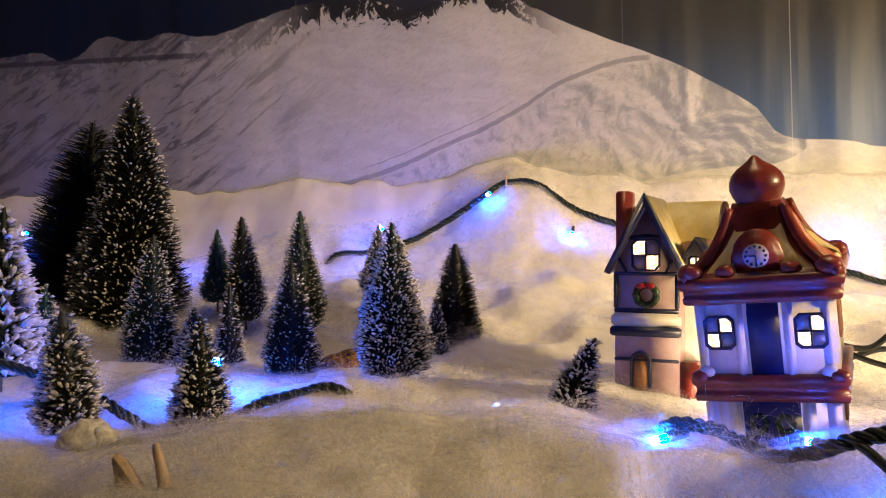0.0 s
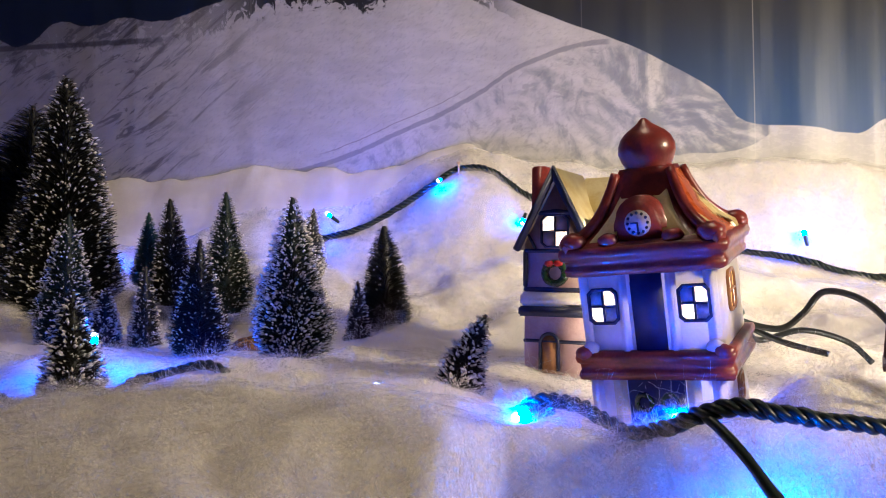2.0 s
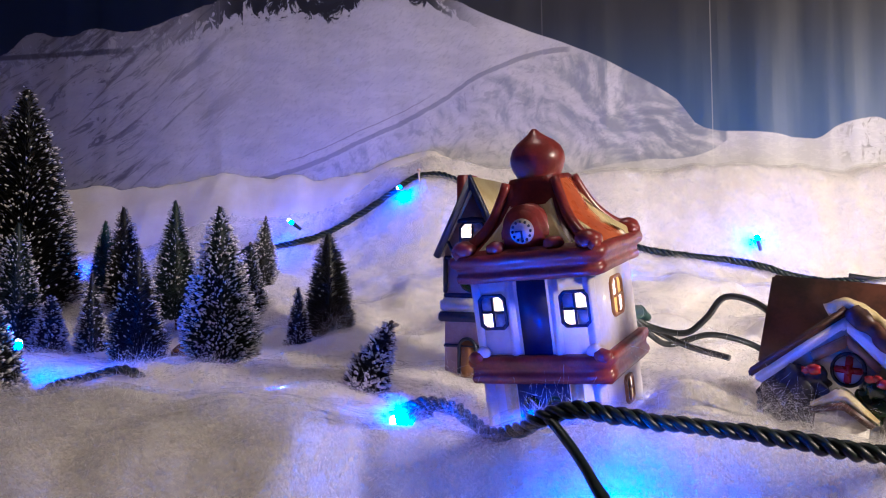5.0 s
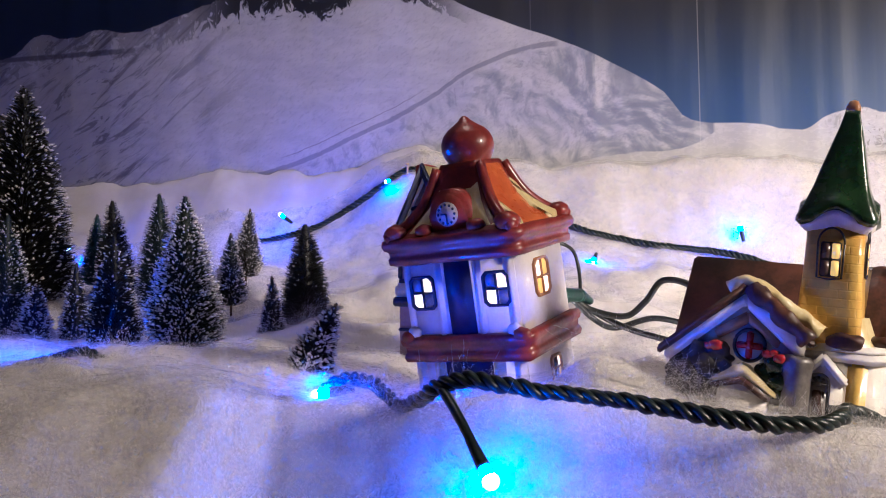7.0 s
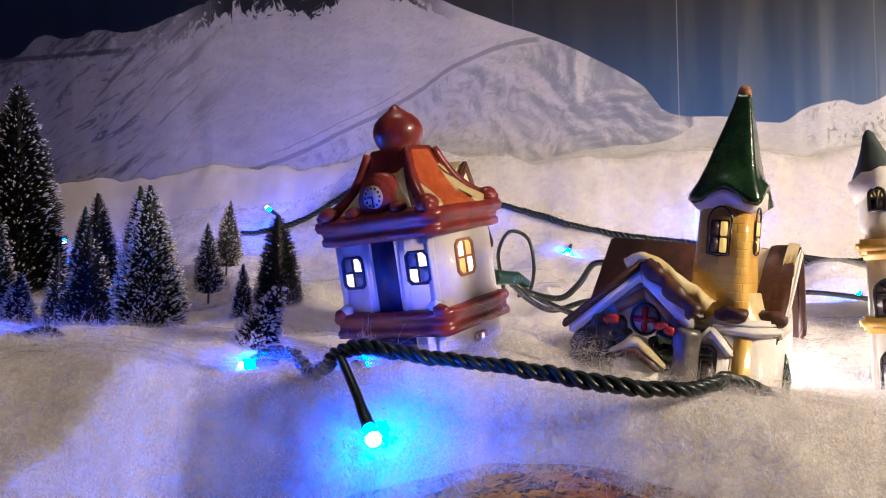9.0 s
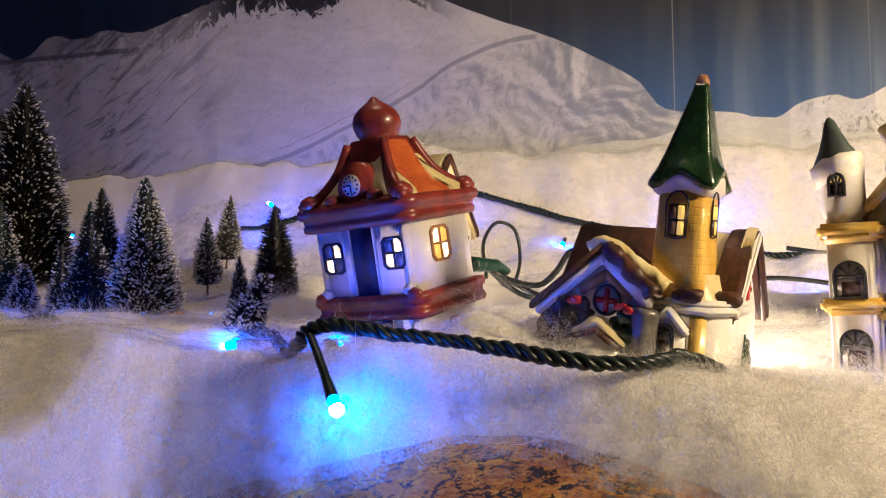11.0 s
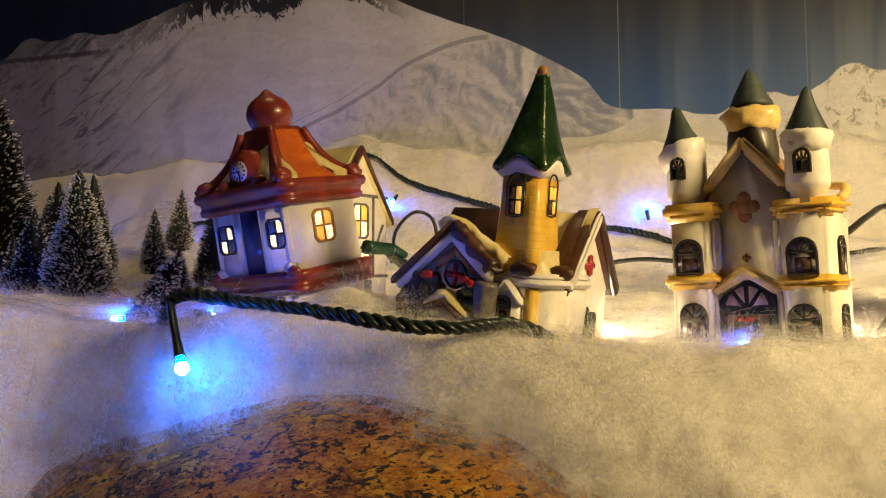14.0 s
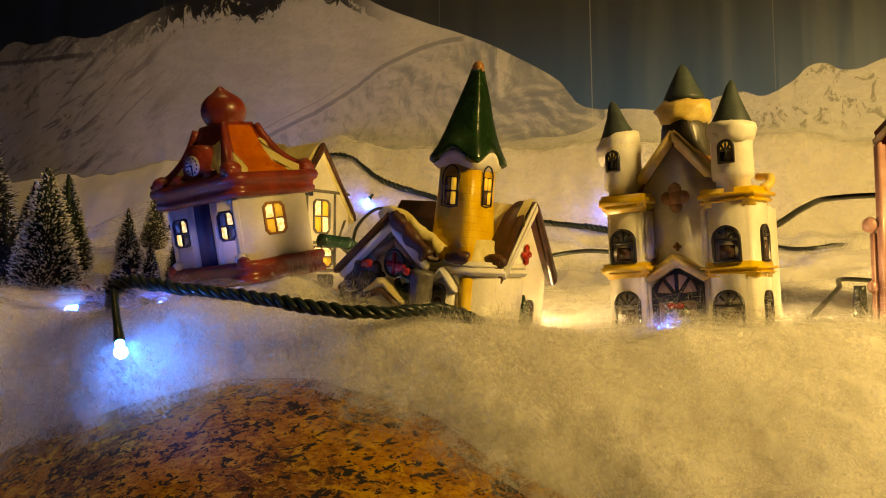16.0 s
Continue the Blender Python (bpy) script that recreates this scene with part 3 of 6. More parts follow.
def scatter_fibres(name, count, x0, x1, y0, y1, length, width, stand, seed, most=1.0):
    """Loose curled cotton fibres: stand says how steeply they leave the wool."""
    r = np.random.default_rng(seed)
    x, y = r.uniform(x0, x1, count), r.uniform(y0, y1, count)
    thin = snow_height(x, y) - rock_height(x, y)
    steep = np.abs(snow_height(x, y + 0.002) - snow_height(x, y - 0.002)) / 0.004
    keep = (thin > 0.0005) & (thin < most) & (r.random(count) < np.clip(np.sqrt(1 + steep ** 2) / 2.4, 0.42, 1))
    x, y = x[keep], y[keep]
    n = len(x)
    tuft = 0.55 + 0.9 * np.clip(fbm(x, y, 90, 2) + 0.45, 0, 1)
    base = np.stack([x, y, snow_height(x, y) - 0.0012], -1)
    e = 0.0015
    gx = (snow_height(x + e, y) - snow_height(x - e, y)) / (2 * e)
    gy = (snow_height(x, y + e) - snow_height(x, y - e)) / (2 * e)
    up = np.stack([-gx, -gy, np.ones(n)], -1)
    up /= np.linalg.norm(up, axis=1, keepdims=True)
    turn, rise = r.uniform(0, 2 * np.pi, n), np.abs(r.normal(0.0, stand, n))[:, None]
    flat = np.cross(up, np.stack([np.cos(turn), np.sin(turn), 0.3 * np.ones(n)], -1))
    flat /= np.linalg.norm(flat, axis=1, keepdims=True)
    d = flat * np.cos(rise) + up * np.sin(rise)
    side = np.cross(d, r.normal(size=(n, 3)))
    side /= np.linalg.norm(side, axis=1, keepdims=True)
    curl = np.cross(d, side)
    bend, swirl = r.normal(0, 0.75, (n, 1)), r.normal(0, 0.75, (n, 1))
    span = length * r.uniform(0.4, 1.4, (n, 1)) * tuft[:, None]
    rows = []
    for k in range(4):
        f = k / 3
        p = base + span * (d * f + curl * bend * f * f + side * swirl * f * f * (1.4 - f)) + up * 0.20 * span * f * (1.3 - f)
        across = curl if k % 2 else side
        rows += [p - across * width, p + across * width]
    verts = np.stack(rows, 1).reshape(-1, 3)
    s = np.arange(n)[:, None] * 8
    faces = np.concatenate([np.concatenate([s + 2 * k, s + 2 * k + 1, s + 2 * k + 3, s + 2 * k + 2], 1) for k in range(3)])
    ob = data_object(name, verts, faces, FIBRE)
    return tagged(ob, "loose white cotton fibres standing off the snow", "fibres", kind="stuff")


scatter_fibres("cotton_fibres", 250000, -0.33, 0.68, 0.2, 0.42, 0.0075, 0.000055, 0.22, 1)
scatter_fibres("cotton_fibres", 130000, -0.30, 0.65, 0.22, 0.42, 0.0080, 0.000035, 0.50, 2)
scatter_fibres("cotton_fibres", 130000, -0.42, 0.72, 0.40, 0.75, 0.0085, 0.00008, 0.35, 3)
scatter_fibres("cotton_fibres", 160000, 0.08, 0.42, 0.12, 0.33, 0.0120, 0.00005, 0.45, 4, 0.020)


def tufts(name, spots, count, seed):
    """Wisps of pulled-out cotton, each a cloud of curled fibres."""
    r = np.random.default_rng(seed)
    verts = []
    for x, y, z, size in spots:
        n = count
        p = np.array([x, y, z]) + r.normal(size=(n, 3)) * size * np.array([0.55, 0.4, 0.38])
        d = r.normal(size=(n, 3)) * np.array([1, 1, 0.6])
        d /= np.linalg.norm(d, axis=1, keepdims=True)
        side = np.cross(d, r.normal(size=(n, 3)))
        side /= np.linalg.norm(side, axis=1, keepdims=True)
        curl, span = np.cross(d, side), size * r.uniform(0.3, 0.9, (n, 1))
        bend = r.normal(0, 0.8, (n, 1))
        rows = []
        for k in range(5):
            f = k / 4
            q = p + span * (d * f + curl * bend * f * f + side * 0.4 * bend * f * (1 - f))
            across = curl if k % 2 else side
            rows += [q - across * 0.00004, q + across * 0.00004]
        verts.append(np.stack(rows, 1).reshape(-1, 3))
    verts = np.concatenate(verts)
    s = np.arange(len(verts) // 10)[:, None] * 10
    faces = np.concatenate([np.concatenate([s + 2 * k, s + 2 * k + 1, s + 2 * k + 3, s + 2 * k + 2], 1) for k in range(4)])
    return tagged(data_object(name, verts, faces, FIBRE), "thin wisps of pulled cotton clinging to trees and houses", "fibres", kind="stuff")


tufts("cotton_wisps", ((0.032, 0.662, 0.064, 0.020), (0.020, 0.668, 0.055, 0.016), (0.232, 0.385, 0.054, 0.018), (0.250, 0.352, 0.048, 0.014), (0.268, 0.342, 0.044, 0.012),
                       (0.345, 0.332, 0.036, 0.014), (0.395, 0.345, 0.030, 0.014), (0.425, 0.340, 0.032, 0.016), (0.460, 0.330, 0.030, 0.016), (0.500, 0.330, 0.028, 0.016), (0.120, 0.352, 0.046, 0.012), (0.160, 0.330, 0.044, 0.014), (0.090, 0.366, 0.044, 0.010)), 260, 9)

# the folded paper panels of the mountain view
backdrop = thing("backdrop", Matrix(), "printed snowy mountain panorama on joined paper panels behind the village", "backdrop", kind="structure")
SLOPE = -0.146
for k in range(11):
    xa = -0.19 + 0.2075 * (k - 4)
    xb = xa + 0.2092
    gx, gz = np.meshgrid(np.linspace(xa, xb, 40), np.linspace(0.08, 0.66, 30))
    f = (gx - xa) / (xb - xa)
    lift = 0.0003 * np.cos(2 * np.pi * f) + 0.0030 * fbm(gx * 3.0, gz * 0.4, 9, 3) + 0.00012 * (k % 2)
    gy = 1.025 + SLOPE * gx - lift
    i = (np.arange(29)[:, None] * 40 + np.arange(39)[None, :]).ravel()
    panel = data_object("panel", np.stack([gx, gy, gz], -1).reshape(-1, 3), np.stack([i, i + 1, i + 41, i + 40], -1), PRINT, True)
    panel.parent = backdrop
    thick = panel.modifiers.new("thickness", "SOLIDIFY")
    thick.thickness, thick.offset, thick.use_rim = 0.0002, 1.0, False

# the table and the plain room
table = thing("table", pose(0.15, 0.63, -0.90), "long oak table that carries the village", "table", kind="structure")
part("table_top", box(-1.35, 1.35, -0.65, 0.65, 0.71, 0.75, 0.004, 0), OAK, table)
for sx in (-1, 1):
    for sy in (-1, 1):
        part("leg", box(sx * 1.25 - 0.035, sx * 1.25 + 0.035, sy * 0.56 - 0.035, sy * 0.56 + 0.035, 0.0, 0.712, 0.004, 0), OAK, table)
for name, b, mat in (("floor", (-2.6, 2.8, -2.6, 1.6, -0.95, -0.90), OAK), ("ceiling", (-2.6, 2.8, -2.6, 1.6, 1.60, 1.65), CEILING),
                     ("wall_north", (-2.6, 2.8, 1.5, 1.6, -0.90, 1.60), WALL), ("wall_south", (-2.6, 2.8, -2.6, -2.5, -0.90, 1.60), WALL),
                     ("wall_west", (-2.6, -2.5, -2.5, 1.5, -0.90, 1.60), WALL), ("wall_east", (2.7, 2.8, -2.5, 1.5, -0.90, 1.60), WALL)):
    tagged(mesh_object(name, box(*b, 0, 0), mat, False), "plain " + name.split("_")[0] + " of the dim room", name.split("_")[0], kind="structure")

# ---- the houses ----


def window(parent, x, z, w, h, y, lit, side=None, frame_mat=None, panes_mat=None, arched=False):
    """A four-light window on a wall that faces -y (or +x with side="x"): a moulded frame with bars and panes of their own."""
    frame_mat, panes_mat = frame_mat or NAVY, panes_mat or PALE
    holder = thing("window", Matrix(), "", "")
    holder.parent = parent
    if side == "x":
        holder.matrix_basis = pose(y, x, z, 0, 0, 90)
    else:
        holder.matrix_basis = pose(x, y, z)
    b = 0.0013
    top = h / 2
    if arched:
        outer = [(-w / 2, -top), (w / 2, -top)] + [(w / 2 * math.cos(a), top - w / 2 + w / 2 * math.sin(a)) for a in np.linspace(0, math.pi, 11)]
        inner = [((w / 2 - b) * p[0] / (w / 2), p[1] - b if p[1] > 0 else p[1] + b) for p in outer]
    else:
        c = w * 0.16
        outer = [(-w / 2, -top + c), (-w / 2 + c, -top), (w / 2 - c, -top), (w / 2, -top + c), (w / 2, top - c), (w / 2 - c, top), (-w / 2 + c, top), (-w / 2, top - c)]
        inner = [(p[0] * (1 - 2 * b / w), p[1] * (1 - 2 * b / h)) for p in outer]
    bm = bmesh.new()
    rings = [[bm.verts.new((p[0], d, p[1])) for p in ring] for ring, d in ((outer, 0.0006), (outer, -0.0009), (inner, -0.0009), (inner, 0.0006))]
    n = len(outer)
    for lo, hi in zip(rings, rings[1:]):
        for i in range(n):
            bm.faces.new((lo[i], hi[i], hi[(i + 1) % n], lo[(i + 1) % n]))
    part("window_frame", wobble(bm, 0.0002, 300), frame_mat, holder)
    iw, ih = w / 2 - b, top - b
    mid = 0.0 if not arched else 0.06 * h
    part("bar", box(-0.0005, 0.0005, -0.0008, 0.0004, -ih, ih * (0.98 if not arched else 0.96), 0.0002, 0.0001), frame_mat, holder)
    part("bar", box(-iw, iw, -0.00085, 0.0004, mid - 0.0005, mid + 0.0005, 0.0002, 0.0001), frame_mat, holder)
    if arched:
        for s in (-1, 1):
            part("bar", prism([(s * 0.0004, mid), (s * 0.0016, mid), (s * iw * 0.8, ih * 0.72), (s * iw * 0.62, ih * 0.85)], -0.0007, 0.0003, "y", 0.0001, 0.0001), frame_mat, holder)
    cells = ((-iw, -0.0005, mid + 0.0005, ih), (0.0005, iw, mid + 0.0005, ih), (-iw, -0.0005, -ih, mid - 0.0005), (0.0005, iw, -ih, mid - 0.0005))
    for (xa, xb, za, zb), on in zip(cells, lit):
        mat = {"1": LIT, "0": panes_mat, "a": AMBER, "d": NAVY}[on]
        if arched and za > 0:
            s = -1 if xa < 0 else 1
            shape = [(s * 0.0005, za), (s * iw, za)] + [(s * iw * math.cos(a), ih - iw + iw * math.sin(a)) for a in np.linspace(0.1, 1.45, 6) if ih - iw + iw * math.sin(a) > za] + [(s * 0.0005, ih)]
            part("pane", prism(shape if s > 0 else shape[::-1], 0.0001, 0.0006, "y", 0, 0), mat, holder)
        else:
            part("pane", box(xa, xb, 0.0001, 0.0007, za, zb, 0.0003, 0.00025), mat, holder)
    return holder


def gable_roof(x0, x1, y0, y1, eave, ridge, along="x", thick=0.004, over=0.0):
    """Two slabs meeting at a ridge."""
    if along == "x":
        ym = (y0 + y1) / 2
        out = [(y0 - over, eave), (ym, ridge), (y1 + over, eave), (y1 + over, eave - thick), (ym, ridge - thick * 1.2), (y0 - over, eave - thick)]
        return prism(out, x0, x1, "x", 0.0012)
    xm = (x0 + x1) / 2
    out = [(x0 - over, eave), (xm, ridge), (x1 + over, eave), (x1 + over, eave - thick), (xm, ridge - thick * 1.2), (x0 - over, eave - thick)]
    return prism(out, y0, y1, "y", 0.0012)


def roof_patch(x0, x1, f0, f1, y0, ym, eave, ridge, lift, seed, n=10):
    """A runny-edged patch of snow glaze lying on one slope; f runs from eave (0) to ridge (1)."""
    r = random.Random(seed)
    bm = bmesh.new()
    top, low = [], []
    slope = Vector((0, ym - y0, ridge - eave))
    up = Vector((0, -(ridge - eave), ym - y0)).normalized() * lift
    for i in range(n + 1):
        x = x0 + (x1 - x0) * i / n
        a = f0 + (r.random() - 0.5) * 0.14 * (f1 - f0)
        top.append((Vector((x, y0, eave)) + slope * f1, Vector((x, y0, eave)) + slope * (f1 * 0.75 + a * 0.25) + up))
        low.append((Vector((x, y0, eave)) + slope * a, Vector((x, y0, eave)) + slope * (a * 0.75 + f1 * 0.25) + up))
    grid = [[bm.verts.new(v) for v in col] for col in ([t[0] for t in top], [t[1] for t in top], [b[1] for b in low], [b[0] for b in low])]
    for a, b in zip(grid, grid[1:]):
        for i in range(n):
            bm.faces.new((a[i], a[i + 1], b[i + 1], b[i]))
    bmesh.ops.recalc_face_normals(bm, faces=bm.faces[:])
    return bm


def wreath(parent, x, y, z, r, name="wreath"):
    pts = [Vector((x + r * math.cos(a), y, z + r * math.sin(a))) for a in np.linspace(0, 2 * math.pi, 25)]
    part(name, wobble(tube(pts, r * 0.38, 7), 0.0004, 400), GREEN, parent, "dark green painted wreath")
    for s in (-1, 1):
        part("bow", blob(x + s * r * 0.45, y - r * 0.3, z + r * 0.95, r * 0.5, r * 0.25, r * 0.33, 0.0002, 120, 2), RED, parent, "red painted bow")


def rolled(rings, sides=6):
    """A moulding round a rectangular plan: rings of (half width, half depth, z)."""
    bm = bmesh.new()
    loops = []
    for a, b, z in rings:
        loop = []
        for cx, cy, dx, dy in ((-a, -b, 1, 0), (a, -b, 0, 1), (a, b, -1, 0), (-a, b, 0, -1)):
            for k in range(sides):
                loop.append(bm.verts.new((cx + dx * 2 * a * k / sides, cy + dy * 2 * b * k / sides, z)))
        loops.append(loop)
    n = 4 * sides
    for lo, hi in zip(loops, loops[1:]):
        for k in range(n):
            bm.faces.new((lo[k], lo[(k + 1) % n], hi[(k + 1) % n], hi[k]))
    bm.faces.new(loops[0][::-1])
    bm.faces.new(loops[-1])
    return wobble(bm, 0.0006)


def clock_house():
    h = thing("clock_house", pose(0.1803, 0.4303, 0.022, 8.5, -3.0, -29), "white ceramic clock house with rust-red onion roof, tilted in snow", "ceramic house")
    W, D = 0.0325, 0.028
    part("lower_wall", box(-W + 0.001, W - 0.001, -D, D, -0.012, 0.040), WHITE, h)
    part("upper_wall", box(-W, W, -D, D, 0.040, 0.09), WHITE, h)
    # storey band with rolled profile and corner scrolls
    part("band", rolled(((0.0355, 0.0310, 0.0350), (0.0362, 0.0317, 0.0372), (0.0356, 0.0311, 0.0392), (0.0350, 0.0305, 0.0400), (0.0352, 0.0306, 0.0425), (0.0362, 0.0317, 0.0436), (0.0368, 0.0322, 0.0460), (0.0362, 0.0316, 0.0480), (0.0335, 0.0290, 0.0486))), RUST, h, "rust-red glazed storey band")
    for sx in (-1, 1):
        part("scroll", blob(sx * 0.0325, -0.0300, 0.0480, 0.0045, 0.0035, 0.0035, 0.0006), RUST, h)
    part("cornice", rolled(((0.0340, 0.0300, 0.0850), (0.0362, 0.0322, 0.0858), (0.0366, 0.0326, 0.0888), (0.0358, 0.0318, 0.0898), (0.0362, 0.0322, 0.0925), (0.0378, 0.0338, 0.0935), (0.0386, 0.0346, 0.0960), (0.0380, 0.0340, 0.0988), (0.0350, 0.0310, 0.0996))), RUST, h, "rust-red glazed moulded cornice")
    # concave roof
    levels = [(0.0362, 0.0330, 0.0985), (0.0315, 0.0290, 0.1010), (0.0252, 0.0240, 0.1060), (0.0196, 0.0192, 0.1132), (0.0154, 0.0152, 0.1225), (0.0126, 0.0122, 0.1310), (0.0112, 0.0112, 0.1335)]
    bm = bmesh.new()
    rings = []
    for a, b, z in levels:
        ring = []
        for cx, cy, dx, dy in ((-a, -b, 1, 0), (a, -b, 0, 1), (a, b, -1, 0), (-a, b, 0, -1)):
            for k in range(4):
                ring.append(bm.verts.new((cx + dx * 2 * a * k / 4, cy + dy * 2 * b * k / 4, z)))
        rings.append(ring)
    for lo, hi in zip(rings, rings[1:]):
        for i in range(16):
            bm.faces.new((lo[i], lo[(i + 1) % 16], hi[(i + 1) % 16], hi[i]))
    bm.faces.new(rings[-1])
    part("roof", wobble(bm, 0.0005), RUST, h, "dark rust glazed concave roof")

    def slope_panel(side, u0, u1, i0, i1, lift, wave=0.0):
        """A coloured field lying on one roof face, between two levels, u across it from -1 to 1."""
        bm = bmesh.new()
        cols = []
        for i in range(i0, i1 + 1):
            a, b, z = levels[i]
            row = []
            for k in range(7):
                f = (i - i0) / (i1 - i0)
                lo, hi = u0[0] + (u0[1] - u0[0]) * f, u1[0] + (u1[1] - u1[0]) * f
                u = lo + (hi - lo) * k / 6 + wave * math.sin(i * 2.1 + k)
                edge = 0.0 if k in (0, 6) or i in (i0, i1) else lift
                if side == "x":
                    row.append(bm.verts.new((a + edge, b * u, z + edge * 0.6)))
                else:
                    row.append(bm.verts.new((a * u, -b - edge, z + edge * 0.6)))
            cols.append(row)
        for p, q in zip(cols, cols[1:]):
            for k in range(6):
                bm.faces.new((p[k], p[k + 1], q[k + 1], q[k]) if side == "x" else (p[k], p[k + 1], q[k + 1], q[k]))
        return bm
    part("roof_panel", slope_panel("x", (-0.62, -0.75), (0.55, 0.70), 0, 5, 0.0016), ORANGE, h, "bright orange glazed roof field")
    part("roof_snow", slope_panel("x", (0.25, 0.55), (0.80, 0.86), 0, 4, 0.0026, 0.13), CREAM, h, "cream glaze snow on the roof")
    part("roof_snow", slope_panel("x", (-0.80, -0.78), (-0.58, -0.68), 0, 3, 0.0022, 0.05), CREAM, h, "cream glaze snow on the roof")
    for u0, u1 in (((-0.80, -0.75), (-0.38, -0.15)), ((0.35, 0.2), (0.78, 0.72))):
        part("roof_snow", slope_panel("y", u0, u1, 1, 4, 0.002, 0.03), CREAM, h, "cream glaze snow on the roof")
    part("roof_panel", slope_panel("y", (-0.75, -0.72), (0.75, 0.72), 3, 5, 0.001), RUST, h)
    for sx in (-1, 1):
        for sy in (-1, 1):
            pts, _ = spline([(sx * (a + 0.0004), sy * (b + 0.0004), z + 0.0006) for a, b, z in levels[:6]], 14)
            part("hip_rib", tube(pts, lambda f: 0.0030 - 0.0006 * f, 8), RUST, h)
            part("corner_knob", blob(sx * 0.0322, sy * 0.0290, 0.1018, 0.0064, 0.0060, 0.0048, 0.0008), RUST, h)
    part("onion_dome", lathe([(0.0112, 0.1295), (0.0116, 0.1325), (0.0112, 0.1340), (0.0126, 0.1365), (0.0138, 0.1402), (0.0136, 0.1438), (0.0121, 0.1475), (0.0094, 0.1505), (0.0058, 0.1530), (0.0034, 0.1548), (0.0024, 0.1560), (0.0010, 0.1572)], 0, 0, 28), RUST, h, "glossy rust-red onion dome")
    # clock gable
    out = [(-0.0125, 0.0985), (0.0125, 0.0985), (0.0122, 0.1085)] + [(0.0112 * math.cos(a), 0.1098 + 0.0112 * math.sin(a)) for a in np.linspace(0.1, math.pi - 0.1, 10)] + [(-0.0122, 0.1085)]
    part("clock_gable", prism(out, -0.0292, -0.010, "y", 0.0022), RUST, h, "dark rust gable that holds the clock")
    for sx in (-1, 1):
        part("scroll", blob(sx * 0.0150, -0.0290, 0.1015, 0.0050, 0.0040, 0.0036, 0.0006), RUST, h)
    clock = part("clock_face", prism([(0.0061 * math.cos(a), 0.1085 + 0.0061 * math.sin(a)) for a in np.linspace(0, 2 * math.pi, 25)[:-1]], -0.0302, -0.0288, "y", 0.0003, 0.0001), PALE, h, "pale round clock face with dark dots")
    for k in range(12):
        a = math.pi * k / 6
        part("hour_dot", blob(0.0047 * math.sin(a), -0.0302, 0.1085 + 0.0047 * math.cos(a), 0.00085, 0.0004, 0.00085, 0, 1, 1), NAVY, clock)
    part("pointer", box(-0.0033, 0.0002, -0.0306, -0.0301, 0.1082, 0.1090, 0.0001, 0), NAVY, clock)
    part("pointer", box(-0.0004, 0.0004, -0.0307, -0.0302, 0.1045, 0.1088, 0.0001, 0), NAVY, clock)
    # front: dark centre strip, pilasters, windows, door
    part("centre_panel", box(-0.0075, 0.0075, -D - 0.0004, -D + 0.003, 0.0480, 0.087, 0.0004), NAVY, h, "dark blue glazed centre strip")
    for x, mat in ((-0.0115, OCHRE), (0.0115, OCHRE)):
        part("pilaster", box(x - 0.0024, x + 0.0024, -D - 0.0016, -D + 0.002, 0.0470, 0.0865, 0.0012, 0.0003), WHITE, h)
    for x in (-0.0290, 0.0290):
        part("pilaster", box(x - 0.0028, x + 0.0028, -D - 0.0012, -D + 0.002, 0.0470, 0.0865, 0.0012, 0.0003), WHITE, h)
        part("foot", blob(x, -D - 0.0012, 0.0500, 0.0042, 0.0026, 0.0034, 0.0006), WHITE, h)
    window(h, -0.0210, 0.0702, 0.0148, 0.0176, -D - 0.0006, "0110")
    window(h, 0.0215, 0.0702, 0.0148, 0.0176, -D - 0.0006, "0110")
    part("door", box(-0.0135, 0.0135, -D - 0.0006, -D + 0.004, -0.010, 0.0360, 0.0006), NAVY, h, "dark blue glazed double door")
    for x in (-0.0062, 0.0062):
        ring = [Vector((x + 0.0036 * math.cos(a), -D - 0.0012, 0.0235 + 0.0040 * math.sin(a))) for a in np.linspace(0, 2 * math.pi, 21)]
        part("wreath", wobble(tube(ring, 0.0013, 7), 0.0005, 400), GREEN, h, "dark green painted wreath")
    for x in (-0.0172, 0.0172, -0.0285, 0.0285):
        part("pilaster", box(x - 0.0032, x + 0.0032, -D - 0.0020, -D + 0.003, -0.010, 0.0360, 0.0018, 0.0004), CREAM if abs(x) < 0.02 else WHITE, h)
    # side wall
    window(h, -0.002, 0.0715, 0.0170, 0.0195, W + 0.0006, "1aa1", "x", TAN, AMBER)
    window(h, 0.004, 0.0235, 0.0120, 0.0140, W - 0.0004, "d1da", "x", TAN, AMBER)
    return h


clock_house()


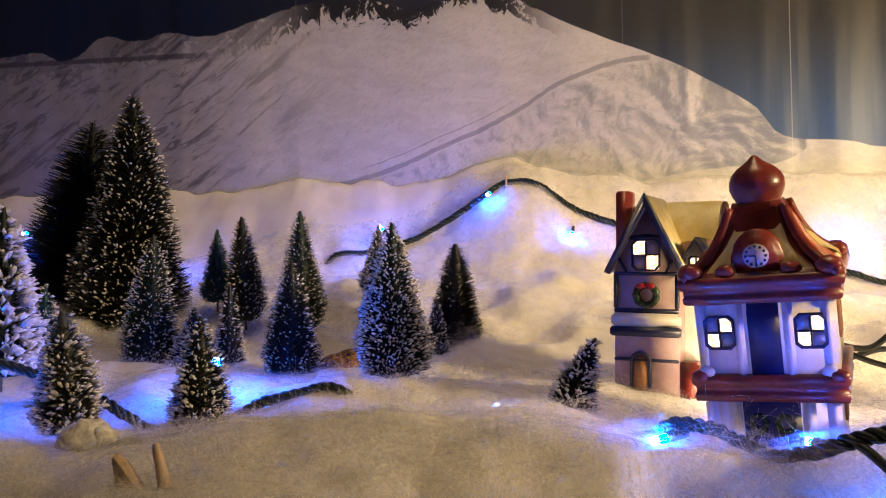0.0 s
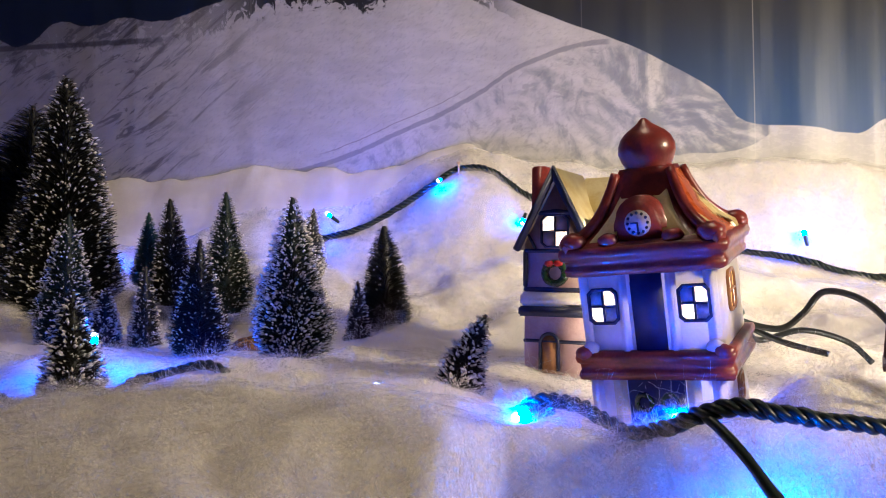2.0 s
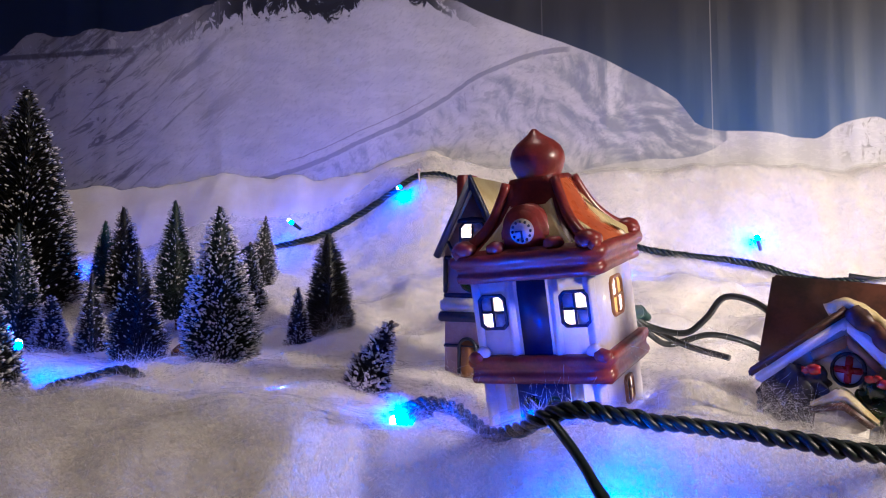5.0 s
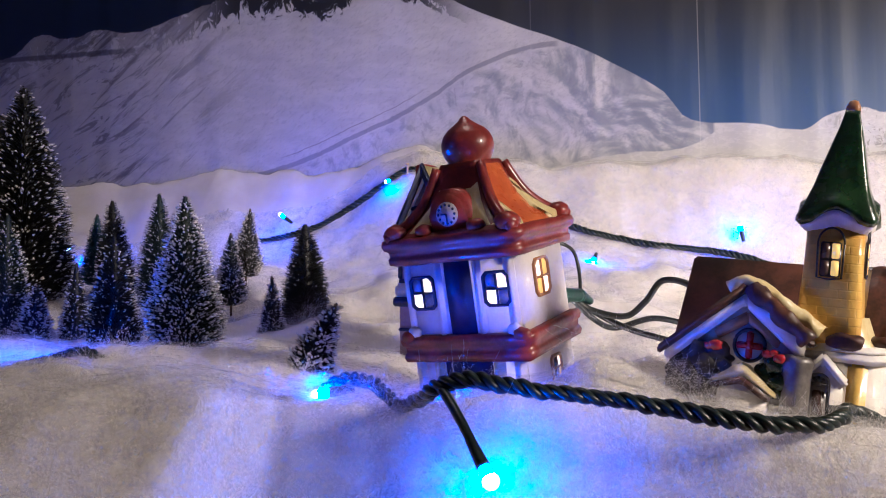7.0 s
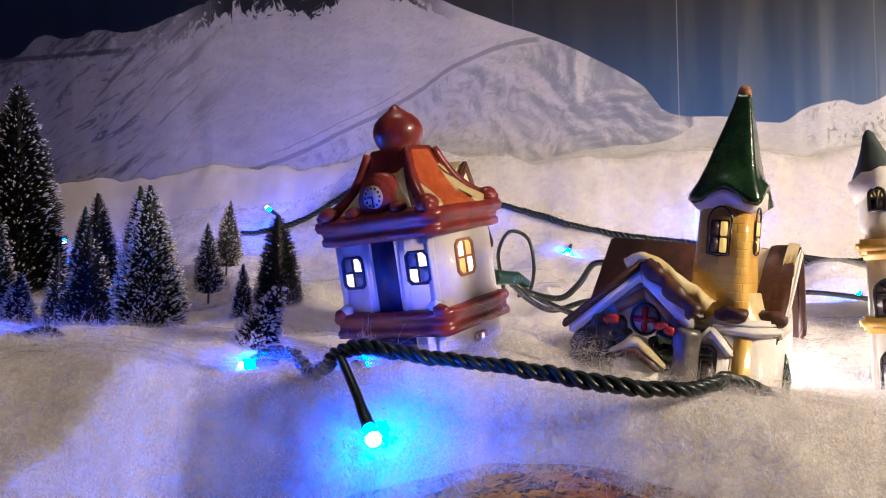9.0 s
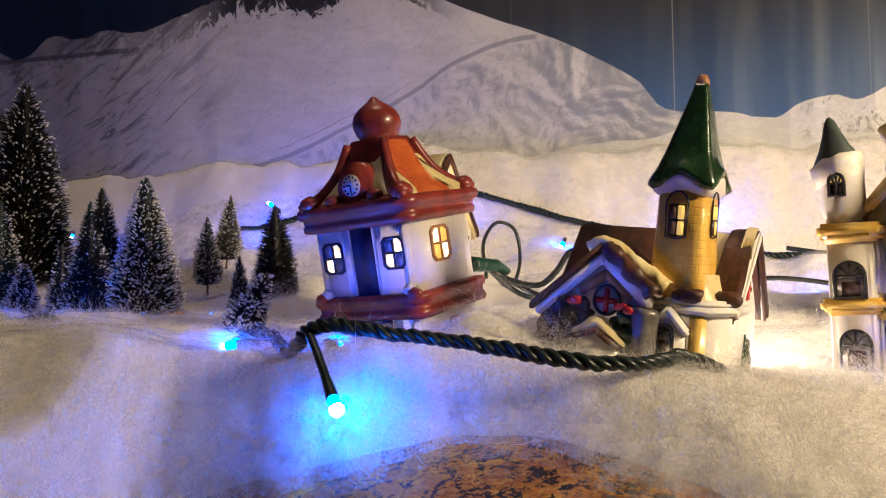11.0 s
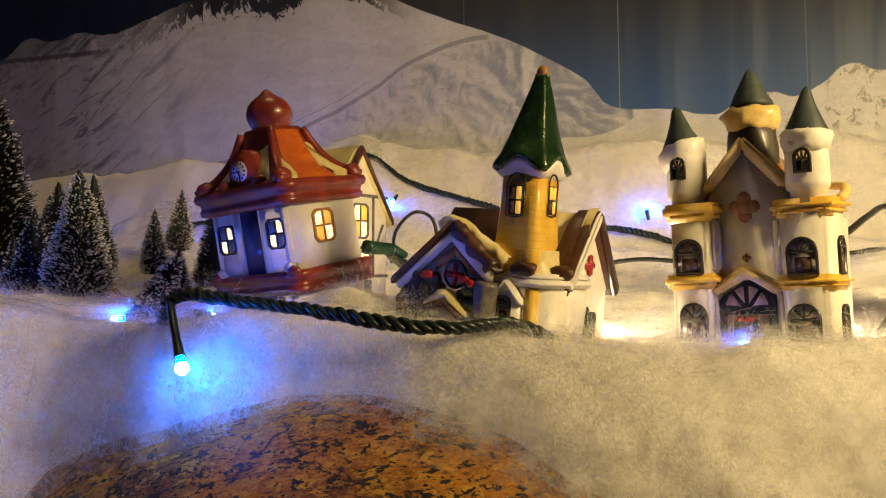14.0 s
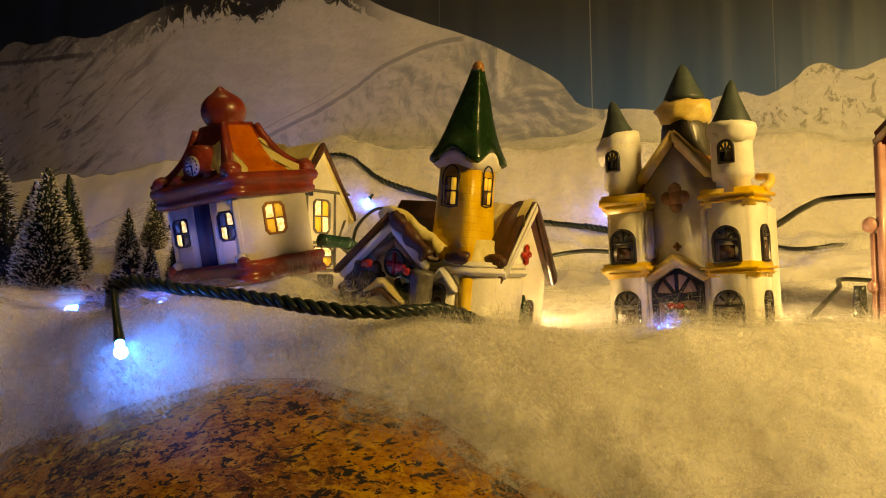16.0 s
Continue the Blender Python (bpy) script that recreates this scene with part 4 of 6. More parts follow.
def fan_window(parent, x, z, w, h, y, lit="0", side=None):
    """An arched window: a spoked fanlight over a brown casement with pale margins."""
    holder = thing("window", Matrix(), "", "")
    holder.parent = parent
    holder.matrix_basis = pose(y, x, z, 0, 0, 90) if side == "x" else pose(x, y, z)
    b, top, r = 0.0012, h / 2, w / 2
    spring = top - r
    outer = [(-r, -top), (r, -top)] + [(r * math.cos(a), spring + r * math.sin(a)) for a in np.linspace(0, math.pi, 13)]
    inner = [(p[0] * (r - b) / r, p[1] + b if p[1] < 0 else spring + (p[1] - spring) * (r - b) / r) for p in outer]
    bm = bmesh.new()
    rings = [[bm.verts.new((p[0], d, p[1])) for p in ring] for ring, d in ((outer, 0.0008), (outer, -0.0010), (inner, -0.0010), (inner, 0.0008))]
    n = len(outer)
    for lo, hi in zip(rings, rings[1:]):
        for i in range(n):
            bm.faces.new((lo[i], hi[i], hi[(i + 1) % n], lo[(i + 1) % n]))
    part("window_frame", wobble(bm, 0.0003, 300), INK, holder)
    k = r - b
    fan = [(k * math.cos(a), spring + k * math.sin(a)) for a in np.linspace(0, math.pi, 13)]
    part("fanlight", prism(fan, 0.0002, 0.0008, "y", 0, 0), PALE, holder, "pale painted fanlight panes")
    for a in (0.80, 1.57, 2.34):
        c, s = math.cos(a), math.sin(a)
        q = 0.00045
        part("bar", prism([(-s * q, spring + c * q), (s * q, spring - c * q), (c * k + s * q, spring + s * k - c * q), (c * k - s * q, spring + s * k + c * q)], -0.0007, 0.0004, "y", 0, 0.0001), INK, holder)
    part("bar", box(-k, k, -0.0009, 0.0004, spring - 0.0007, spring + 0.0005, 0.0002, 0.0002), INK, holder)
    foot = -top + b
    part("margin", box(-k, k, 0.0003, 0.0009, foot, spring - 0.0006, 0.0001, 0.0001), LIT if lit == "1" else PALE, holder, "pale margin round the pane")
    part("pane", box(-k * 0.66, k * 0.70, -0.0003, 0.0006, foot + 0.0004, spring - 0.0026, 0.0005, 0.0004), COCOA, holder, "brown painted pane")
    return holder


def outline_window(parent, x, z, w, h, y, lit, side=None):
    """A narrow opening with glowing panes inside a thin painted black oval."""
    holder = thing("window", Matrix(), "", "")
    holder.parent = parent
    holder.matrix_basis = pose(y, x, z, 0, 0, 90) if side == "x" else pose(x, y, z)
    r = w / 2
    ring = [Vector((r * math.cos(a), -0.0004, h / 2 - r * 1.3 + r * 1.3 * math.sin(a))) for a in np.linspace(0, math.pi, 13)] + [Vector((-r * 0.92, -0.0004, -h / 2)), Vector((0, -0.0004, -h / 2 - 0.0006)), Vector((r * 0.92, -0.0004, -h / 2)), Vector((r, -0.0004, h / 2 - r * 1.3))]
    part("painted_outline", tube(ring, 0.00045, 5), INK, holder)
    k, t, f = w * 0.34, h * 0.20, -h * 0.46
    part("reveal", box(-k - 0.0005, k + 0.0005, -0.0002, 0.0010, f - 0.0005, t + 0.0005, 0.0004, 0.0002), INK, holder, "dark edge of the opening")
    mid = (t + f) / 2
    for (xa, xb, za, zb), on in zip(((-k, -0.0004, mid + 0.0004, t), (0.0004, k, mid + 0.0004, t), (-k, -0.0004, f, mid - 0.0004), (0.0004, k, f, mid - 0.0004)), lit):
        part("pane", box(xa, xb, -0.0006, 0.0004, za, zb, 0.0003, 0.0003), {"1": LIT, "a": AMBER, "0": PALE, "d": COCOA}[on], holder)
    return holder


def church():
    h = thing("church", pose(0.305, 0.365, 0.020, 0, 6.0, -28), "white ceramic church with green spire, ochre tower and snowy brown roof", "ceramic house")
    # nave
    part("nave_wall", prism([(0.0, -0.015), (0.046, -0.015), (0.046, 0.040), (0.0235, 0.071), (0.0, 0.042)], -0.050, 0.033, "x"), WHITE, h)
    part("nave_roof", wobble(gable_roof(-0.0535, 0.0365, -0.004, 0.051, 0.0405, 0.0785, "x", 0.006), 0.0009, 90), BROWN, h, "brown glazed roof with patches of snow glaze")
    part("roof_snow", wobble(roof_patch(0.010, 0.0262, 0.02, 0.97, -0.004, 0.0235, 0.0405, 0.0785, 0.0020, 3), 0.0010, 150), CREAM, h, "cream glaze snow on the roof")
    part("roof_tiles", wobble(wobble(roof_patch(0.0240, 0.0372, 0.0, 0.97, -0.0048, 0.0235, 0.0415, 0.0800, 0.0034, 5, 8), 0.0012, 180), 0.0010, 500), BROWN, h, "rough brown tiles standing out of the snow")
    part("roof_snow", wobble(roof_patch(0.0320, 0.0372, 0.62, 1.0, -0.0044, 0.0235, 0.0420, 0.0805, 0.0034, 8, 5), 0.0006, 200), CREAM, h, "cream glaze snow on the roof")
    # wing with the round window
    part("wing_wall", prism([(-0.046, -0.015), (0.003, -0.015), (0.003, 0.044), (-0.0183, 0.061), (-0.046, 0.037)], -0.0240, 0.02, "y"), WHITE, h)
    part("wing_roof", wobble(prism([(-0.0535, 0.0372), (-0.0183, 0.0682), (0.0085, 0.0475), (0.0085, 0.0435), (-0.0183, 0.0640), (-0.0535, 0.0338)], -0.0290, 0.024, "y", 0.0014), 0.0007, 120), BROWN, h, "dark brown wing roof edged with snow glaze")
    part("roof_edge", wobble(prism([(-0.0540, 0.0372), (-0.0190, 0.0684), (-0.0185, 0.0652), (-0.0530, 0.0338)], -0.0302, -0.0260, "y", 0.0007), 0.0005, 200), BROWN, h, "thin brown roof edge")
    part("bargeboard", prism([(-0.0520, 0.0342), (-0.0185, 0.0645), (-0.0170, 0.0580), (-0.0190, 0.0585), (-0.0490, 0.0312)], -0.0285, -0.0235, "y", 0.0010), WHITE, h, "white glazed bargeboard")
    part("bargeboard", prism([(-0.0190, 0.0645), (0.0060, 0.0475), (0.0050, 0.0395), (0.0020, 0.0405), (-0.0185, 0.0580)], -0.0283, -0.0235, "y", 0.0010), WHITE, h, "white glazed bargeboard")
    for out in ([(-0.0310, 0.0470), (-0.0178, 0.0562), (-0.0172, 0.0510), (-0.0290, 0.0432)], [(-0.0178, 0.0562), (-0.0040, 0.0452), (-0.0052, 0.0415), (-0.0175, 0.0512)]):
        part("gable_strip", wobble(prism(out, -0.0258, -0.0235, "y", 0.0006), 0.0004, 200), TAN, h, "tan painted inner gable strip")
    # lumpy brown eave of the wing under a roll of snow
    lump, _ = spline([(-0.0165, -0.0270, 0.0668), (-0.0100, -0.0280, 0.0612), (-0.0030, -0.0285, 0.0552), (0.0035, -0.0285, 0.0500), (0.0068, -0.0280, 0.0468)], 26)
    part("fascia", wobble(tube(lump, lambda f: 0.0036 + 0.0006 * math.sin(14 * f), 9), 0.0016, 240), BROWN, h, "broad brown lumpy roof edge")
    crest, _ = spline([(-0.0255, -0.0270, 0.0655), (-0.0195, -0.0280, 0.0692), (-0.0130, -0.0250, 0.0672), (-0.0040, -0.0230, 0.0602), (0.0050, -0.0215, 0.0535), (0.0095, -0.0205, 0.0500)], 28)
    part("roof_snow", wobble(tube(crest, lambda f: 0.0022 + 0.0016 * f, 9), 0.0015, 230), CREAM, h, "cream glaze snow on the wing ridge")
    pane = part("round_window", prism([(-0.0160 + 0.0058 * math.cos(a), 0.0420 + 0.0062 * math.sin(a)) for a in np.linspace(0, 2 * math.pi, 21)[:-1]], -0.0258, -0.0235, "y", 0.0003, 0.0001), PALE, h)
    ring = [Vector((-0.0160 + 0.0061 * math.cos(a), -0.0258, 0.0420 + 0.0066 * math.sin(a))) for a in np.linspace(0, 2 * math.pi, 25)]
    part("rim", tube(ring, 0.0008, 6), INK, pane)
    part("cross_bar", box(-0.0174, -0.0146, -0.0268, -0.0256, 0.0362, 0.0480, 0.0006, 0.0003), RED, pane, "red painted cross")
    part("cross_bar", box(-0.0214, -0.0106, -0.0266, -0.0256, 0.0405, 0.0433, 0.0006, 0.0003), RED, pane, "red painted cross")
    # shrubs, little snow roof and stump against the wing
    for x, z, r in ((-0.0350, 0.0335, 0.0080), (-0.0290, 0.0345, 0.0072), (-0.0415, 0.0270, 0.0080), (-0.0320, 0.0240, 0.0085), (-0.0250, 0.0290, 0.0060)):
        part("shrub", blob(x, -0.027, z, r, r * 0.62, r, 0.0040, 260, 4), SHRUB, h, "dark glazed shrub")
    for x, z, r in ((-0.0050, 0.0362, 0.0050), (-0.0035, 0.0275, 0.0055), (-0.0090, 0.0310, 0.0045)):
        part("shrub", blob(x, -0.0275, z, r, r * 0.7, r, 0.0022, 300, 3), GREEN, h, "dark green glazed shrub")
    for x, z, r in ((-0.0285, 0.0412, 0.0030), (-0.0312, 0.0404, 0.0020), (-0.0078, 0.0400, 0.0022), (-0.0030, 0.0388, 0.0026), (-0.0055, 0.0408, 0.0018)):
        part("berries", blob(x, -0.0318, z, r, r * 0.6, r * 0.8, 0.0008, 400, 2), RED, h, "red painted berries")
    part("porch_roof", wobble(prism([(-0.0225, 0.0318), (-0.0190, 0.0352), (-0.0150, 0.0338), (-0.0020, 0.0235), (-0.0042, 0.0222), (-0.0165, 0.0300), (-0.0285, 0.0255), (-0.0300, 0.0268)], -0.0350, -0.024, "y", 0.0012), 0.0006, 200), CREAM, h, "little snow-covered porch roof")
    part("porch_edge", wobble(prism([(-0.0290, 0.0258), (-0.0165, 0.0302), (-0.0045, 0.0226), (-0.0062, 0.0205), (-0.0165, 0.0272), (-0.0285, 0.0232)], -0.0358, -0.028, "y", 0.0006), 0.0005, 200), BROWN, h)
    part("porch_front", prism([(-0.0265, -0.012), (-0.0065, -0.012), (-0.0065, 0.0210), (-0.0165, 0.0272), (-0.0265, 0.0235)], -0.0330, -0.024, "y", 0.0008), WHITE, h)
    trunk = lathe([(0.0062, -0.010), (0.0058, 0.018), (0.0056, 0.032), (0.0062, 0.0375), (0.0058, 0.0400), (0.0030, 0.0402)], 0.0030, -0.0265, 18, 0.0)
    part("stump", wobble(wobble(trunk, 0.0010, 260), 0.0006, 700), GREY, h, "grey rough tree stump")
    # tower: pale foot, ochre shaft, green flared spire
    cx, cy, r = 0.0120, -0.0062, 0.0113
    foot = [(0.0025, -0.0195), (0.0290, -0.0195), (0.0350, -0.0065), (0.0350, 0.0200), (0.0025, 0.0200)]

    def grown(d):
        return [(x + (d if x > 0.02 else -d), y - (d if y < 0.01 else 0)) for x, y in foot]
    part("tower_base", prism(foot, -0.015, 0.0400, "z", 0.0015), WHITE, h)
    part("tower_cornice", merge(wobble(prism(grown(0.0022), 0.0395, 0.0432, "z", 0.0012), 0.0006, 150), wobble(prism(grown(0.0010), 0.0425, 0.0462, "z", 0.0012), 0.0006, 150)), WHITE, h)
    shaft = lathe([(r * 1.12, 0.042), (r * 1.08, 0.058), (r * 1.0, 0.078), (r * 0.96, 0.096)], cx, cy, 32, 0.0, 0.88)
    for v in shaft.verts:
        v.co.y = cy + (v.co.y - cy) * 1.08
    part("tower_shaft", wobble(shaft, 0.0004), COURSES, h, "ochre glazed brick tower shaft")
    skirt = lathe([(r * 1.62, 0.0425), (r * 1.52, 0.0455), (r * 1.28, 0.0500), (r * 1.12, 0.0570)], cx + 0.001, cy + 0.004, 32, 0.0, 0.55)
    part("snow_skirt", wobble(skirt, 0.0022, 110), CREAM, h, "cream glaze snow round the tower foot")
    for x, y, z, a, b in ((0.0190, -0.0205, 0.0478, 0.0072, 0.0034), (0.0330, -0.0075, 0.0470, 0.0066, 0.0040)):
        part("roof_tile", wobble(blob(x, y, z, a, 0.0034, b, 0.0012), 0.0012, 260), BROWN, h, "brown glazed tile lump")
    eave = lathe([(r * 0.98, 0.0915), (r * 1.08, 0.0935), (r * 1.22, 0.0958), (r * 1.30, 0.0982), (r * 1.05, 0.0992)], cx, cy, 40, 0.0, 0.85)
    for v in eave.verts:
        v.co.z += 0.0024 * math.cos(4 * math.atan2(v.co.y - cy, v.co.x - cx)) * smooth(v.co.z, 0.0915, 0.0945)
    part("eave_snow", wobble(eave, 0.0005, 160), WHITE, h, "white glaze snow along the spire eave")
    spire = lathe([(r * 1.22, 0.0975), (r * 1.36, 0.0990), (r * 1.34, 0.1012), (r * 1.12, 0.1052), (r * 0.92, 0.1110), (r * 0.76, 0.1180), (r * 0.56, 0.1275), (r * 0.38, 0.1365), (r * 0.27, 0.1412), (r * 0.25, 0.1430)], cx, cy, 40, 0.0, 0.97)
    for v in spire.verts:
        a = math.atan2(v.co.y - cy, v.co.x - cx)
        v.co.z += 0.0034 * math.cos(4 * a) * (1 - smooth(v.co.z, 0.1012, 0.1080))
        lean = smooth(v.co.z, 0.100, 0.143)
        v.co.x += 0.0020 * lean
    part("spire", wobble(spire, 0.0004, 120), GREEN, h, "glossy dark green flared spire")
    part("spire_tip", lathe([(r * 0.26, 0.1422), (r * 0.24, 0.1450), (r * 0.15, 0.1472), (r * 0.03, 0.1478)], cx + 0.0020, cy, 16, 0.0002, 0.6), TAN, h, "orange-brown spire tip")
    outline_window(h, cx - 0.0008, 0.0832, 0.0100, 0.0205, cy - r * 1.09 - 0.0004, "dada")
    outline_window(h, cy + 0.0015, 0.0842, 0.0088, 0.0200, cx + r * 1.01, "aada", "x")
    # door porch and columns
    part("porch_wall", prism([(0.0045, -0.012), (0.0200, -0.012), (0.0200, 0.0320), (0.0122, 0.0395), (0.0045, 0.0320)], -0.0232, -0.018, "y", 0.0012), WHITE, h)
    part("porch_gable", prism([(0.0022, 0.0320), (0.0122, 0.0430), (0.0222, 0.0320), (0.0205, 0.0292), (0.0122, 0.0385), (0.0038, 0.0292)], -0.0250, -0.018, "y", 0.001), WHITE, h)
    fan_window(h, 0.0112, 0.0210, 0.0088, 0.0270, -0.0238, "0")
    part("column", box(0.0208, 0.0282, -0.0218, -0.018, -0.012, 0.0395, 0.0014), YELLOW, h, "yellow glazed column")
    # east gable
    for a in (0, 1):
        part("ornament", box(0.0335, 0.0352, 0.0215 - (0.0046 if a else 0.0018), 0.0215 + (0.0046 if a else 0.0018), 0.051 - (0.0018 if a else 0.0056), 0.051 + (0.0018 if a else 0.0056), 0.0007), RED, h, "red painted cross on the gable")
    for out in ([(0.0235, 0.0795), (0.0515, 0.0405), (0.0500, 0.0345), (0.0235, 0.0735)], [(0.0235, 0.0795), (-0.0045, 0.0420), (-0.0035, 0.0375), (0.0235, 0.0735)]):
        part("bargeboard", wobble(prism(out, 0.0345, 0.0382, "x", 0.0010), 0.0005, 180), BROWN if out[1][0] > 0.03 else WHITE, h, "glazed edge of the gable")
    for y in (0.0120, 0.0290):
        fan_window(h, y, 0.0205, 0.0070, 0.0130, 0.0336, "0", "x")
    part("shrub", wobble(lathe([(0.0032, 0.012), (0.0040, 0.018), (0.0026, 0.025), (0.0006, 0.0300)], 0.0345, 0.0205, 12), 0.0006, 300), GREEN, h, "small painted fir between the windows")
    return h


church()


def castle():
    h = thing("castle_house", pose(0.437, 0.381, 0.010, 0, -1.5, -34), "white ceramic castle house with three slate-green turrets and yellow ledges", "ceramic house")
    part("hall", prism([(-0.020, -0.012), (0.020, -0.012), (0.020, 0.092), (0.0, 0.1145), (-0.020, 0.092)], -0.0125, 0.022, "y"), WHITE, h, "pale wall between the towers")
    part("hall_roof", wobble(prism([(-0.0270, 0.0905), (0.0, 0.1215), (0.0270, 0.0905), (0.0252, 0.0865), (0.0, 0.1150), (-0.0252, 0.0865)], -0.0120, 0.024, "y", 0.0012), 0.0008, 120), TAN, h, "brown glazed hall roof")
    for s in (-1, 1):
        part("gable_trim", wobble(prism([(0.0, 0.1222), (s * 0.0235, 0.0958), (s * 0.0180, 0.0930), (0.0, 0.1135)], -0.0165, -0.0110, "y", 0.0016, 0.0005), 0.0005, 120), STRAW, h, "straw-yellow glazed gable trim")
    # quatrefoil ornaments
    for x, z, r in ((-0.0006, 0.0855, 0.0062), (-0.0009, 0.0602, 0.0020)):
        flower = part("ornament", wobble(box(x - r * 0.62, x + r * 0.62, -0.0137, -0.0120, z - r * 0.62, z + r * 0.62, 0.0006, 0.0), 0.0004, 300), TAN, h, "brown quatrefoil ornament")
        for k in range(4):
            a = math.pi / 2 * k
            c, s = math.cos(a), math.sin(a)
            tipped = [(x + c * u - s * v, z + s * u + c * v) for u, v in ((0.3 * r, -0.62 * r), (1.05 * r, -0.52 * r), (1.38 * r, 0.0), (1.05 * r, 0.52 * r), (0.3 * r, 0.62 * r))]
            part("petal", wobble(prism(tipped, -0.0136, -0.0120, "y", 0.0006), 0.0003, 300), TAN, flower)
    # towers with ledges and round turrets
    left = dict(x0=-0.0380, x1=-0.0155, front=-0.0215, back=-0.001, cut=0.0026, ledges=((0.0445, 0.0530), (0.0797, 0.0892)), turret=(-0.0304, -0.0122), r=0.0104, rise=(0.0880, 0.1135, 0.1212, 0.1432), lean=-0.0010, tilt=0.24,
                panes=((-0.0271, 0.0617, 0.0150, 0.0187, "0"), (-0.0262, 0.0265, 0.0148, 0.0232, "0")), top=(-0.0304, 0.1080))
    right = dict(x0=0.0165, x1=0.0418, front=-0.0208, back=0.0005, cut=0.0042, ledges=((0.0424, 0.0502), (0.0775, 0.0866)), turret=(0.0308, -0.0140), r=0.0101, rise=(0.0860, 0.1118, 0.1188, 0.1402), lean=0.0004, tilt=-0.08,
                 panes=((0.0284, 0.0590, 0.0142, 0.0184, "0"), (0.0278, 0.0245, 0.0152, 0.0245, "0")), top=(0.0318, 0.1038))
    for t in (left, right):
        x0, x1, front, back, cut = t["x0"], t["x1"], t["front"], t["back"], t["cut"]

        def plan(d):
            return [(x0 - d, back + d), (x0 - d, front - d + cut), (x0 - d + cut, front - d), (x1 + d - cut, front - d), (x1 + d, front - d + cut), (x1 + d, back + d)]
        part("tower", wobble(prism(plan(0), -0.012, 0.086, "z", 0.0014), 0.0006, 70), WHITE, h)
        for z0, z1 in t["ledges"]:
            zm = (z0 + z1) / 2
            part("ledge", wobble(merge(prism(plan(0.0022), z0, zm + 0.001, "z", 0.0022), prism(plan(0.0034), zm - 0.0024, z1, "z", 0.0026)), 0.0009, 110), YELLOW, h, "yellow glazed ledge")
        (tx, ty), r, (z0, z1, z2, z3) = t["turret"], t["r"], t["rise"]
        low = z0 + 0.0052
        tilt = t["tilt"]

        def tipped_over(bm):
            """The turret's slight lean out of plumb."""
            for v in bm.verts:
                k = smooth(v.co.z, z0, z1)
                v.co.z += tilt * (v.co.x - tx) * k
                v.co.x -= tilt * (v.co.z - z0) * 0.25 * k
            return bm
        part("turret", wobble(lathe([(r * 0.80, z0 - 0.002), (r * 0.80, low - 0.0008), (r * 0.96, low), (r, low + 0.003), (r * 0.98, z1 - 0.002), (r * 1.06, z1 + 0.003)], tx, ty, 26), 0.0005, 110), WHITE, h)
        part("turret_collar", tipped_over(wobble(lathe([(r * 0.99, z1 - 0.0030), (r * 1.12, z1 + 0.0005), (r * 1.20, z1 + 0.0040), (r * 1.16, z2 - 0.0005), (r * 0.88, z2 + 0.0012)], tx, ty, 30, 0.0), 0.0016, 170)), WHITE, h, "pale glazed snow collar")
        cone = lathe([(r * 0.98, z2 - 0.0015), (r * 0.95, z2 + 0.0010), (r * 0.70, z2 + 0.30 * (z3 - z2)), (r * 0.42, z2 + 0.64 * (z3 - z2)), (r * 0.22, z3 - 0.0022), (r * 0.07, z3)], tx, ty, 24)
        for v in cone.verts:
            v.co.x += t["lean"] * smooth(v.co.z, z2, z3)
        part("turret_cone", wobble(tipped_over(cone), 0.0006, 110), SLATE, h, "slate-green glazed cone roof")
        wx, wz = t["top"]
        window(h, wx, wz, 0.0082, 0.0118, ty - r - 0.0003, "aad0", None, INK, PALE, True)
        for x, z, w, hh, lit in t["panes"]:
            fan_window(h, x, z, w, hh, front - 0.0006, lit)
        inner = x1 if t is left else x0
        for z0, z1 in ((-0.012, t["ledges"][0][0]), (t["ledges"][0][1], t["ledges"][1][0])):
            part("column", box(inner - 0.0024, inner + 0.0024, -0.0185, -0.011, z0, z1 + 0.001, 0.0014), WHITE, h)
    for z, hh in ((0.0590, 0.0185), (0.0235, 0.0250)):
        fan_window(h, -0.0085, z, 0.0100, hh, right["x1"] + 0.0006, "0", "x")
    part("arch_trim", wobble(tube(spline([(0.0425, -0.006, 0.0860), (0.0432, 0.000, 0.0885), (0.0415, 0.006, 0.0925), (0.034, 0.012, 0.0945)], 14)[0], 0.0022, 8), 0.0006), STRAW, h)
    part("side_wall", box(-0.036, 0.0375, 0.000, 0.026, -0.012, 0.0800, 0.0016), WHITE, h)
    # rear middle turret with a lumpy snow cap
    part("turret", wobble(lathe([(0.0125, 0.098), (0.0132, 0.108), (0.0128, 0.116), (0.0116, 0.124), (0.0112, 0.129)], -0.0006, 0.004, 28), 0.0020, 150), BLACKISH, h, "blackish glazed drum of the rear turret")
    part("turret_collar", wobble(lathe([(0.0112, 0.1262), (0.0126, 0.1280), (0.0136, 0.1312), (0.0142, 0.1345), (0.0136, 0.1372), (0.0108, 0.1392)], -0.0006, 0.004, 36), 0.0026, 150), STRAW, h, "straw-yellow glazed snow collar")
    part("turret_cone", wobble(lathe([(0.0112, 0.1385), (0.0104, 0.1412), (0.0078, 0.1465), (0.0046, 0.1535), (0.0024, 0.1575), (0.0007, 0.1595)], -0.0004, 0.004, 24), 0.0006, 110), SLATE, h, "slate-green glazed cone roof")
